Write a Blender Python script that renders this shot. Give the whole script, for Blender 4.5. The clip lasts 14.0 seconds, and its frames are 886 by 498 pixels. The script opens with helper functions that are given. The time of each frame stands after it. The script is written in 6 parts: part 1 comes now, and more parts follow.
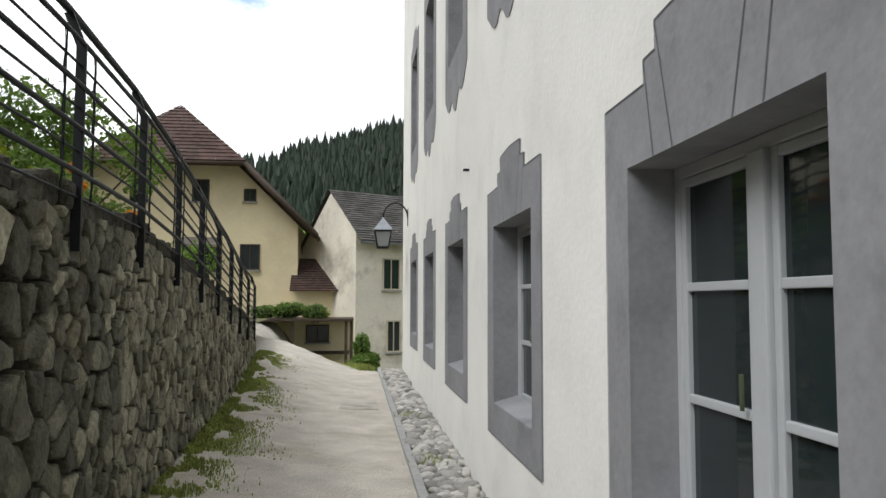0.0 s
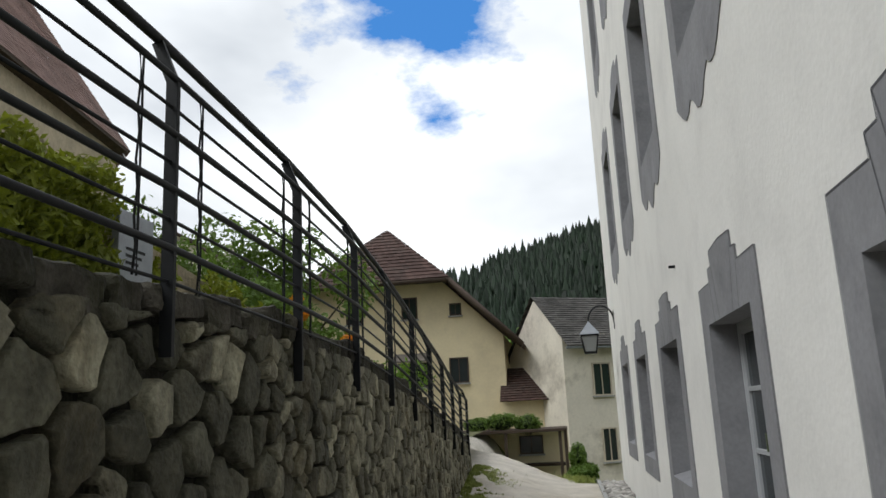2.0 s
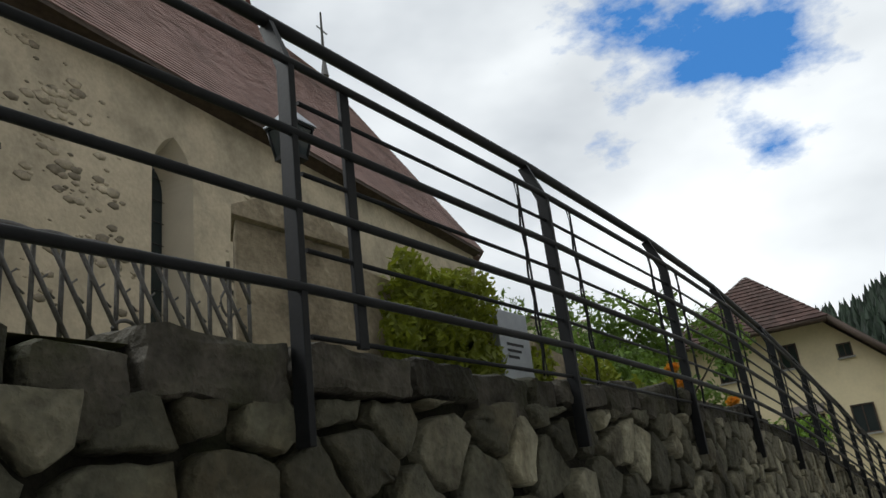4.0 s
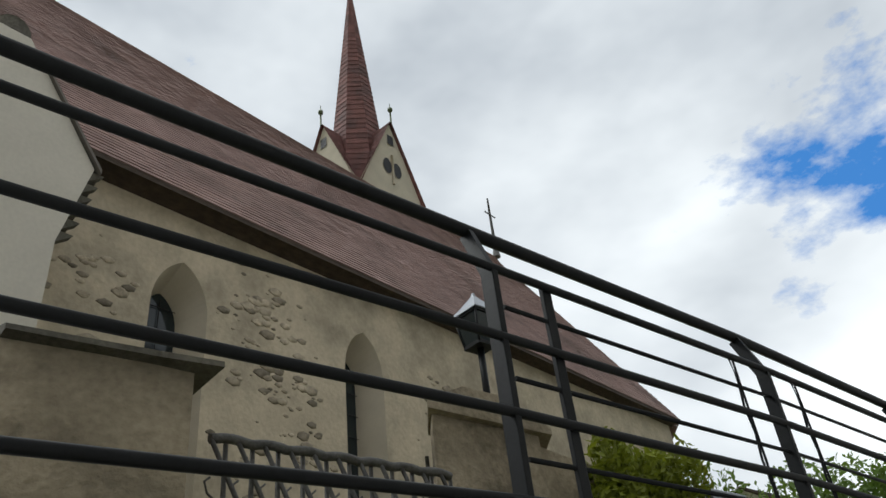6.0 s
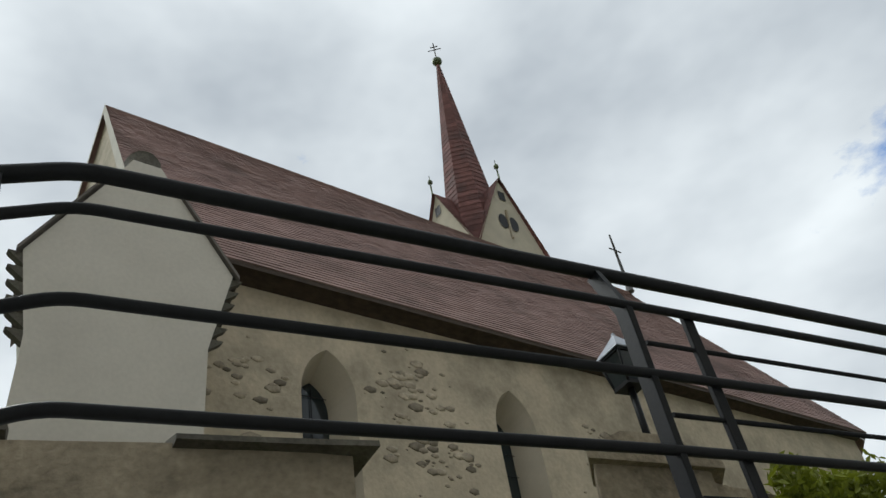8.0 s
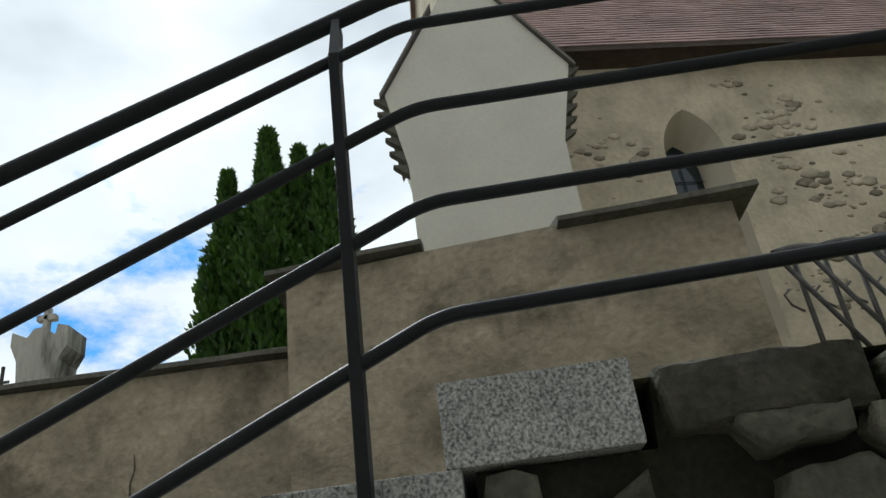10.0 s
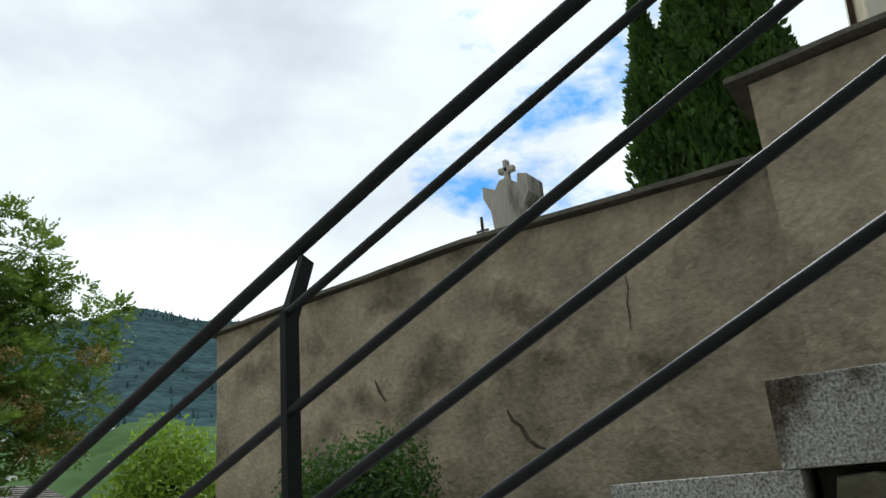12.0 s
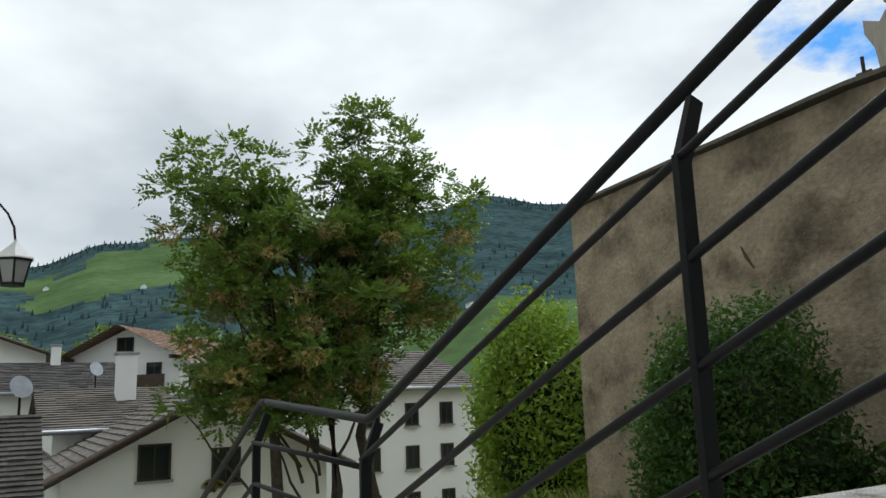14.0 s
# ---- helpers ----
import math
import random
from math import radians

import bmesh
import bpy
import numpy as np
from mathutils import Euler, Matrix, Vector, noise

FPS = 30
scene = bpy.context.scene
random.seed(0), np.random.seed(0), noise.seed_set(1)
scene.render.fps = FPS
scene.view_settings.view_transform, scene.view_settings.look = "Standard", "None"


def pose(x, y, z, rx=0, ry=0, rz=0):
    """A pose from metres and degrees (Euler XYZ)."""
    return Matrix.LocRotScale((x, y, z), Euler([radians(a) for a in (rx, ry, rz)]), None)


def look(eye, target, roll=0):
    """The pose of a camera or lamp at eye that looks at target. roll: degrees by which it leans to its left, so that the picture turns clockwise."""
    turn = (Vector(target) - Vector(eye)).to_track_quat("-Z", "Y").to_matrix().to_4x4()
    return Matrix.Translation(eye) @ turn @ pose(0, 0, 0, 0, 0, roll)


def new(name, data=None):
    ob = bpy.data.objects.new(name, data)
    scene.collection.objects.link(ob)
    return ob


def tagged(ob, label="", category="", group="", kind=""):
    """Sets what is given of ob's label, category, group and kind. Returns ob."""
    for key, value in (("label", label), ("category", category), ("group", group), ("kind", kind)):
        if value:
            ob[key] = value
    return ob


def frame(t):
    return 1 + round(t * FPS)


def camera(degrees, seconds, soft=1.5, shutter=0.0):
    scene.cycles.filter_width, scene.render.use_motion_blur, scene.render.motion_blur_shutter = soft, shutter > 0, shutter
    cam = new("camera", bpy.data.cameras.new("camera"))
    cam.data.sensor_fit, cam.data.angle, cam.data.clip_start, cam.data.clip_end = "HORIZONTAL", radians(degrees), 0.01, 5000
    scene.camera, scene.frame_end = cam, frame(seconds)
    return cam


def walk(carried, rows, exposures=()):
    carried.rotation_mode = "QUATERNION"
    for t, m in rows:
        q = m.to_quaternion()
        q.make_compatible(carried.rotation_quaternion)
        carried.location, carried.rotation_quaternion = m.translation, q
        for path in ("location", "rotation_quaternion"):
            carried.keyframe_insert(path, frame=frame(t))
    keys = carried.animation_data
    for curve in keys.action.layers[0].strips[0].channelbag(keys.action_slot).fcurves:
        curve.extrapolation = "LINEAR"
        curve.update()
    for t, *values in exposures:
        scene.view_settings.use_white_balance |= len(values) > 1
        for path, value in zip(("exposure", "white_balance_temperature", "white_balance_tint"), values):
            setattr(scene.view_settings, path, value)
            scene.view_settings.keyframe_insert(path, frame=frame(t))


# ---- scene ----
cam = camera(59.8, 14.0)
PATH = [
    (0, (0.018, 0.154, 1.581), (0.242, 2.136, 1.716), 0.1),
    (0.5, (0.016, 0.157, 1.58), (0.128, 2.15, 1.709), -0.3),
    (1, (0.01, 0.177, 1.59), (0.03, 2.168, 1.782), -0.5),
    (1.5, (0.006, 0.198, 1.609), (-0.098, 2.17, 1.925), -1.2),
    (2, (0.015, 0.216, 1.622), (-0.271, 2.15, 2.04), -2.8),
    (2.5, (0.005, 0.199, 1.635), (-0.519, 2.066, 2.124), -4.8),
    (3, (-0.019, 0.132, 1.648), (-0.717, 1.916, 2.224), -6.9),
    (3.5, (-0.02, 0.019, 1.653), (-0.936, 1.694, 2.249), -6.9),
    (6, (-0.096, -0.091, 1.762), (-1.307, 1.053, 2.868), -6.9),
    (6.5, (-0.105, -0.1, 1.777), (-1.293, 0.958, 2.989), -7.5),
    (7, (-0.121, -0.097, 1.782), (-1.331, 0.9, 3.024), -8.1),
    (9.5, (-0.036, -0.064, 1.704), (-1.713, 0.185, 2.766), -9.5),
    (9.8, (-0.076, -0.059, 1.696), (-1.836, 0.008, 2.643), -8.6),
    (10, (-0.093, -0.069, 1.695), (-1.871, -0.096, 2.61), -7.7),
    (10.5, (-0.094, -0.135, 1.681), (-1.887, -0.381, 2.534), -7.7),
    (11, (-0.034, -0.258, 1.666), (-1.813, -0.758, 2.43), -7.0),
    (11.5, (-0.001, -0.373, 1.659), (-1.702, -1.168, 2.347), -6.2),
    (12, (0.04, -0.487, 1.643), (-1.549, -1.53, 2.267), -4.7),
    (12.5, (0.055, -0.586, 1.637), (-1.448, -1.799, 2.154), -3.5),
    (13, (0.068, -0.643, 1.629), (-1.288, -2.038, 2.091), -3.1),
    (13.5, (0.075, -0.634, 1.619), (-1.107, -2.195, 2.03), -3.3),
    (14, (0.087, -0.64, 1.582), (-0.917, -2.329, 1.953), -1.9),
]
walk(cam, [(t, look(eye, target, roll)) for t, eye, target, roll in PATH],
     [(0.0, 0.34, 6350, 9), (0.7, 0.38, 6350, 9), (1.5, 0.14, 6350, 9), (2.0, -0.06, 6300, 8), (2.5, -0.20, 6300, 7), (3.5, -0.27, 6300, 7), (6.0, -0.15, 6250, 6), (7.0, -0.30, 6250, 6), (9.5, -0.12, 6050, 3), (10.0, 0.0, 6050, 3), (11.0, 0.05, 6050, 3), (12.5, -0.05, 6100, 2), (14.0, -0.1, 6200, 5)])

# ---- light ----
SUN_DIR = Vector((-0.62, -0.38, 0.85)).normalized()
world = bpy.data.worlds.new("sky")
scene.world = world
world.use_nodes = True


def link_chain(nt, a, out, b, inp):
    nt.links.new(a.outputs[out], b.inputs[inp])


def make_sky():
    nt = world.node_tree
    nt.nodes.clear()
    N = nt.nodes.new
    out, bg = N("ShaderNodeOutputWorld"), N("ShaderNodeBackground")
    sky = N("ShaderNodeTexSky")
    sky.sky_type, sky.sun_disc = "NISHITA", False
    sky.sun_elevation = math.asin(SUN_DIR.z)
    sky.sun_rotation = math.atan2(SUN_DIR.x, SUN_DIR.y)
    dim = N("ShaderNodeMix")
    dim.data_type, dim.blend_type = "RGBA", "MULTIPLY"
    dim.inputs["Factor"].default_value = 1.0
    dim.inputs["B"].default_value = (0.06, 0.155, 0.25, 1)
    link_chain(nt, sky, "Color", dim, "A")
    deep = N("ShaderNodeMix")
    deep.data_type = "RGBA"
    deep.inputs["Factor"].default_value = 0.75
    deep.inputs["B"].default_value = (0.08, 0.27, 0.68, 1)
    link_chain(nt, dim, "Result", deep, "A")
    tc, mp = N("ShaderNodeTexCoord"), N("ShaderNodeMapping")
    link_chain(nt, tc, "Generated", mp, "Vector")
    mp.inputs["Scale"].default_value = (1.0, 1.0, 1.9)
    big, fine, soft = N("ShaderNodeTexNoise"), N("ShaderNodeTexNoise"), N("ShaderNodeTexNoise")
    for n, s, d, r in ((big, 1.9, 5.0, 0.5), (fine, 5.5, 8.0, 0.6), (soft, 1.7, 5.0, 0.5)):
        n.inputs["Scale"].default_value, n.inputs["Detail"].default_value, n.inputs["Roughness"].default_value = s, d, r
        link_chain(nt, mp, "Vector", n, "Vector")
    def spot(where, edge, amount):
        """A soft round region of the sky about a direction."""
        dot, rng = N("ShaderNodeVectorMath"), N("ShaderNodeMapRange")
        dot.operation = "DOT_PRODUCT"
        link_chain(nt, tc, "Generated", dot, 0)
        dot.inputs[1].default_value = Vector(where).normalized()
        rng.inputs["From Min"].default_value, rng.inputs["From Max"].default_value = edge, 1.0
        rng.inputs["To Min"].default_value, rng.inputs["To Max"].default_value = 0.0, amount
        link_chain(nt, dot, "Value", rng, "Value")
        return rng

    def joined(a, b, how):
        m = N("ShaderNodeMath")
        m.operation = how
        link_chain(nt, a, 0, m, 0)
        link_chain(nt, b, 0, m, 1)
        return m

    # gaps in the cloud cover with torn edges, and two heavier grey banks
    gaps = joined(joined(spot((-0.25, 0.815, 0.525), 0.982, 0.31), spot((-0.12, 0.86, 0.495), 0.976, 0.34), "MAXIMUM"), spot((-0.83, -0.35, 0.435), 0.955, 0.27), "ADD")
    banks = joined(spot((-0.40, 0.58, 0.70), 0.91, 0.075), spot((-0.05, -0.92, 0.39), 0.93, 0.07), "ADD")
    sub = joined(fine, gaps, "SUBTRACT")
    cover = N("ShaderNodeValToRGB")
    cover.color_ramp.elements[0].position, cover.color_ramp.elements[1].position = 0.12, 0.28
    link_chain(nt, sub, 0, cover, "Fac")
    shade = N("ShaderNodeValToRGB")
    e = shade.color_ramp.elements
    e[0].position, e[0].color = 0.34, (0.60, 0.63, 0.68, 1)
    e[1].position, e[1].color = 0.66, (1.25, 1.26, 1.27, 1)
    m = e.new(0.50)
    m.color = (0.93, 0.95, 0.98, 1)
    link_chain(nt, joined(big, banks, "SUBTRACT"), 0, shade, "Fac")
    mix = N("ShaderNodeMix")
    mix.data_type = "RGBA"
    link_chain(nt, cover, "Color", mix, "Factor")
    link_chain(nt, deep, "Result", mix, "A")
    link_chain(nt, shade, "Color", mix, "B")
    link_chain(nt, mix, "Result", bg, "Color")
    bg.inputs["Strength"].default_value = SKY
    link_chain(nt, bg, "Background", out, "Surface")


SKY = 1.0
make_sky()
sun_data = bpy.data.lights.new("sun", "SUN")
sun_data.energy, sun_data.angle, sun_data.color = 2.0, radians(30), (1.0, 0.98, 0.95)
sun = new("sun", sun_data)
sun.matrix_world = look(SUN_DIR * 50, (0, 0, 0))


# ---- materials ----
def material(name, base, rough=0.8, metal=0.0, scale=6.0, vary=0.25, bump=0.3, fine=60.0, fine_bump=0.15, stain=None, stain_scale=1.2,
             stain_at=(0.5, 0.7), per_object=0.0, island=0.0, spec=0.3, dist=0.02, stretch=(1, 1, 1), fine_vary=None):
    mat = bpy.data.materials.new(name)
    mat.use_nodes = True
    nt = mat.node_tree
    N = nt.nodes.new
    b = nt.nodes["Principled BSDF"]
    b.inputs["Roughness"].default_value, b.inputs["Metallic"].default_value = rough, metal
    b.inputs["Specular IOR Level"].default_value = spec
    tc, mp = N("ShaderNodeTexCoord"), N("ShaderNodeMapping")
    mp.inputs["Scale"].default_value = stretch
    geo = N("ShaderNodeNewGeometry")
    link_chain(nt, geo, "Position", mp, "Vector")
    n1, n2 = N("ShaderNodeTexNoise"), N("ShaderNodeTexNoise")
    n1.inputs["Scale"].default_value, n1.inputs["Detail"].default_value = scale, 6
    n2.inputs["Scale"].default_value, n2.inputs["Detail"].default_value = fine, 4
    link_chain(nt, mp, "Vector", n1, "Vector")
    link_chain(nt, mp, "Vector", n2, "Vector")
    r1 = N("ShaderNodeMapRange")
    r1.inputs["From Min"].default_value, r1.inputs["From Max"].default_value = 0.3, 0.7
    r1.inputs["To Min"].default_value, r1.inputs["To Max"].default_value = 1 - vary, 1 + vary
    link_chain(nt, n1, "Fac", r1, "Value")
    r2 = N("ShaderNodeMapRange")
    r2.inputs["From Min"].default_value, r2.inputs["From Max"].default_value = 0.3, 0.7
    r2.inputs["To Min"].default_value, r2.inputs["To Max"].default_value = 1 - (fine_vary or vary * 0.6), 1 + (fine_vary or vary * 0.6)
    link_chain(nt, n2, "Fac", r2, "Value")
    mul = N("ShaderNodeMath")
    mul.operation = "MULTIPLY"
    link_chain(nt, r1, 0, mul, 0)
    link_chain(nt, r2, 0, mul, 1)
    last = mul
    for amount, source in ((per_object, "object"), (island, "island")):
        if amount:
            src = N("ShaderNodeObjectInfo") if source == "object" else geo
            rr = N("ShaderNodeMapRange")
            rr.inputs["To Min"].default_value, rr.inputs["To Max"].default_value = 1 - amount, 1 + amount
            link_chain(nt, src, "Random" if source == "object" else "Random Per Island", rr, "Value")
            m2 = N("ShaderNodeMath")
            m2.operation = "MULTIPLY"
            link_chain(nt, last, 0, m2, 0)
            link_chain(nt, rr, 0, m2, 1)
            last = m2
    col = N("ShaderNodeRGB")
    col.outputs[0].default_value = (*base, 1)
    color_node, color_out = col, 0
    if stain:
        n3 = N("ShaderNodeTexNoise")
        n3.inputs["Scale"].default_value, n3.inputs["Detail"].default_value, n3.inputs["Roughness"].default_value = stain_scale, 7, 0.65
        link_chain(nt, mp, "Vector", n3, "Vector")
        ramp = N("ShaderNodeMapRange")
        ramp.inputs["From Min"].default_value, ramp.inputs["From Max"].default_value = stain_at
        link_chain(nt, n3, "Fac", ramp, "Value")
        sm = N("ShaderNodeMix")
        sm.data_type = "RGBA"
        link_chain(nt, ramp, 0, sm, "Factor")
        link_chain(nt, col, 0, sm, "A")
        sm.inputs["B"].default_value = (*stain, 1)
        color_node, color_out = sm, "Result"
    vm = N("ShaderNodeVectorMath")
    vm.operation = "SCALE"
    link_chain(nt, color_node, color_out, vm, 0)
    link_chain(nt, last, 0, vm, "Scale")
    link_chain(nt, vm, 0, b, "Base Color")
    if bump or fine_bump:
        add = N("ShaderNodeMath")
        add.operation = "MULTIPLY_ADD"
        link_chain(nt, n2, "Fac", add, 0)
        add.inputs[1].default_value = fine_bump / max(bump, 0.01)
        link_chain(nt, n1, "Fac", add, 2)
        bp = N("ShaderNodeBump")
        bp.inputs["Strength"].default_value, bp.inputs["Distance"].default_value = bump, dist
        link_chain(nt, add, 0, bp, "Height")
        link_chain(nt, bp, "Normal", b, "Normal")
    return mat


M_PLASTER = material("white_plaster", (0.82, 0.81, 0.775), 0.9, scale=1.3, vary=0.04, bump=0.25, fine=25, fine_bump=0.12, stain=(0.72, 0.71, 0.68), stain_scale=0.9, stain_at=(0.5, 0.75))
M_GREY = material("grey_paint", (0.255, 0.255, 0.268), 0.85, scale=2.2, vary=0.12, bump=0.2, fine=30, fine_bump=0.1, stain=(0.20, 0.20, 0.213), stain_scale=2.4)
M_LINE = material("dark_groove", (0.12, 0.12, 0.13), 0.9, vary=0.1)
M_FRAME = material("white_frame_paint", (0.43, 0.445, 0.46), 0.45, scale=9, vary=0.03, bump=0.05, fine_bump=0.03)
# one stone in two tones: light differing along the wall is put in colour
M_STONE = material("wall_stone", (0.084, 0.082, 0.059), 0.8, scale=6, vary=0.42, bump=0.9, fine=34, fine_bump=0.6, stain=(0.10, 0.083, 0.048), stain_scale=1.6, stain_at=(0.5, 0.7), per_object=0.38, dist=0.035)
M_STONE_FAR = material("wall_stone_lightened", (0.21, 0.20, 0.146), 0.8, scale=6, vary=0.42, bump=0.9, fine=34, fine_bump=0.6, stain=(0.10, 0.083, 0.048), stain_scale=1.6, stain_at=(0.5, 0.7), island=0.5, dist=0.035)
M_CAPSTONE = material("dark_capping_stone", (0.062, 0.057, 0.046), 0.9, scale=7, vary=0.4, bump=0.8, fine=45, fine_bump=0.5, stain=(0.035, 0.036, 0.02), stain_scale=3, stain_at=(0.45, 0.62), per_object=0.4, dist=0.035)
M_COVER = material("dusty_cover_plate", (0.45, 0.42, 0.37), 0.85, scale=3, vary=0.14, bump=0.3, fine=80, fine_bump=0.4, stain=(0.27, 0.25, 0.21), stain_scale=2)
# colour of the solid plant cores; shade between leaves is painted in
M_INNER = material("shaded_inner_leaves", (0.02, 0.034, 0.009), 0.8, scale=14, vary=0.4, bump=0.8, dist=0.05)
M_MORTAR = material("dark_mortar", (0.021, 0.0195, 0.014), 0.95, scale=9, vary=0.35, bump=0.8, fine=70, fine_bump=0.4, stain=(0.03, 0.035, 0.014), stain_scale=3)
M_STAINED = material("algae_stained_granite", (0.33, 0.325, 0.31), 0.7, scale=9, vary=0.16, bump=0.3, fine=170, fine_bump=0.3, stain=(0.055, 0.043, 0.026), stain_scale=2.9, stain_at=(0.49, 0.60), dist=0.006, fine_vary=0.75)
M_GRANITE = material("granite", (0.33, 0.325, 0.31), 0.65, scale=9, vary=0.14, bump=0.25, fine=170, fine_bump=0.3, stain=(0.11, 0.10, 0.075), stain_scale=2.6, stain_at=(0.54, 0.74), dist=0.006, fine_vary=0.75)
M_RENDER = material("old_lime_render", (0.325, 0.272, 0.198), 0.95, scale=2.6, vary=0.28, bump=0.7, fine=22, fine_bump=0.32, stain=(0.11, 0.09, 0.062), stain_scale=1.7, stain_at=(0.50, 0.70), dist=0.05, stretch=(1, 0.9, 1.1), fine_vary=0.16)
M_CAP = material("mossy_coping", (0.11, 0.10, 0.08), 0.95, scale=4, vary=0.35, bump=0.6, fine=30, fine_bump=0.4, stain=(0.05, 0.05, 0.035), stain_scale=2)
M_CHURCH = material("church_plaster", (0.50, 0.425, 0.31), 0.95, scale=1.6, vary=0.14, bump=0.5, fine=12, fine_bump=0.3, stain=(0.33, 0.285, 0.21), stain_scale=0.7, stain_at=(0.46, 0.66), dist=0.04)
M_CHAPEL = material("pale_smooth_plaster", (0.57, 0.53, 0.455), 0.9, scale=1.2, vary=0.06, bump=0.15, fine=20, fine_bump=0.08)
M_REVEAL = material("pale_reveal_plaster", (0.52, 0.46, 0.36), 0.9, scale=1.6, vary=0.08, bump=0.2)
M_RUBBLE = material("bare_rubble_stone", (0.33, 0.28, 0.205), 0.9, scale=6, vary=0.3, bump=0.5, per_object=0.5)
M_TILE = material("red_brown_roof_tile", (0.078, 0.047, 0.04), 0.85, scale=0.8, vary=0.22, bump=0.3, fine=9, fine_bump=0.2, stain=(0.075, 0.055, 0.047), stain_scale=0.9, island=0.22)
M_CHURCHTILE = material("faded_church_roof_tile", (0.30, 0.20, 0.175), 0.85, scale=0.8, vary=0.18, bump=0.3, fine=9, fine_bump=0.2, stain=(0.19, 0.13, 0.112), stain_scale=0.5, island=0.07)
M_SPIRE = material("spire_shingle", (0.17, 0.075, 0.065), 0.8, scale=1.5, vary=0.2, bump=0.3, fine=8, fine_bump=0.2, stain=(0.115, 0.07, 0.065), stain_scale=0.6, island=0.2)
M_TILE_GREY = material("weathered_grey_tile", (0.085, 0.08, 0.075), 0.85, scale=1.5, vary=0.25, bump=0.3, fine=9, fine_bump=0.2, island=0.25)
M_TILE_BROWN = material("dusty_brown_tile", (0.155, 0.138, 0.122), 0.85, scale=1.2, vary=0.2, bump=0.3, fine=9, fine_bump=0.2, island=0.07)
M_TILE_RED = material("terracotta_tile", (0.28, 0.18, 0.135), 0.85, scale=1.2, vary=0.2, bump=0.3, fine=9, fine_bump=0.2)
M_IRON = material("dark_grey_railing_paint", (0.010, 0.011, 0.0125), 0.5, 0.0, scale=18, vary=0.2, bump=0.08, fine=120, fine_bump=0.1, spec=0.22, dist=0.004)
M_OLDIRON = material("weathered_wrought_iron", (0.12, 0.115, 0.11), 0.6, 0.4, scale=12, vary=0.3, bump=0.3)
M_WOOD = material("dark_brown_wood", (0.06, 0.042, 0.03), 0.7, scale=5, vary=0.3, bump=0.3, stretch=(1, 1, 6))
M_YELLOW = material("cream_yellow_plaster", (0.76, 0.66, 0.44), 0.9, scale=0.7, vary=0.05, bump=0.15, fine=10, fine_bump=0.1, stain=(0.66, 0.57, 0.38), stain_scale=0.5)
M_OFFWHITE = material("stained_offwhite_plaster", (0.74, 0.69, 0.59), 0.9, scale=0.9, vary=0.08, bump=0.2, fine=10, fine_bump=0.1, stain=(0.45, 0.41, 0.34), stain_scale=0.7, stain_at=(0.5, 0.68))
M_HOUSEWHITE = material("house_white_paint", (0.85, 0.85, 0.83), 0.9, scale=0.7, vary=0.03, bump=0.1)
M_DARK = material("painted_interior_shade", (0.018, 0.018, 0.02), 0.6, vary=0.2)
M_GRAVEL = material("compacted_gravel", (0.51, 0.47, 0.41), 0.95, scale=2.4, vary=0.14, bump=0.5, fine=70, fine_bump=0.8, stain=(0.40, 0.36, 0.29), stain_scale=0.8, dist=0.015, fine_vary=0.28)
M_EARTH = material("earth_and_grass", (0.13, 0.135, 0.06), 0.95, scale=1.2, vary=0.35, bump=0.5, fine=20, fine_bump=0.4, stain=(0.18, 0.16, 0.11), stain_scale=0.9)
M_PEBBLE = material("river_pebble", (0.34, 0.325, 0.30), 0.6, scale=14, vary=0.12, bump=0.15, fine=80, fine_bump=0.1, island=0.5)
M_KERB = material("grey_kerb_stone", (0.33, 0.33, 0.32), 0.8, scale=6, vary=0.12, bump=0.3, fine=90, fine_bump=0.3)
M_GRASS = material("grass_blade", (0.25, 0.29, 0.075), 0.7, scale=2, vary=0.25, bump=0, fine_bump=0, island=0.35)
M_METALGREY = material("grey_sheet_metal", (0.32, 0.34, 0.37), 0.4, 0.6, scale=6, vary=0.1, bump=0.05)
M_MARBLE = material("weathered_tomb_marble", (0.42, 0.395, 0.345), 0.8, scale=3, vary=0.15, bump=0.3, fine=25, fine_bump=0.2, stain=(0.11, 0.10, 0.085), stain_scale=4.5, stain_at=(0.48, 0.62), stretch=(1, 1, 0.22))
M_LAMPROOF = material("pale_zinc_lamp_roof", (0.62, 0.63, 0.63), 0.5, scale=8, vary=0.1, bump=0.1)
M_CRACK = material("dirty_crack", (0.075, 0.062, 0.045), 0.95, vary=0.3)
M_COPPER = material("dull_verdigris_copper", (0.12, 0.14, 0.08), 0.5, 0.5, vary=0.2)


def leaf_material(name, base, vary=0.4):
    mat = material(name, base, 0.55, scale=1.1, vary=0.22, bump=0, fine_bump=0, island=vary, spec=0.35)
    nt = mat.node_tree
    b = nt.nodes["Principled BSDF"]
    tr, add = nt.nodes.new("ShaderNodeBsdfTranslucent"), nt.nodes.new("ShaderNodeMixShader")
    tr.inputs["Color"].default_value = (base[0] * 1.6, base[1] * 1.6, base[2] * 0.9, 1)
    add.inputs[0].default_value = 0.28
    out = nt.nodes["Material Output"]
    nt.links.new(b.outputs[0], add.inputs[1])
    nt.links.new(tr.outputs[0], add.inputs[2])
    nt.links.new(add.outputs[0], out.inputs["Surface"])
    return mat


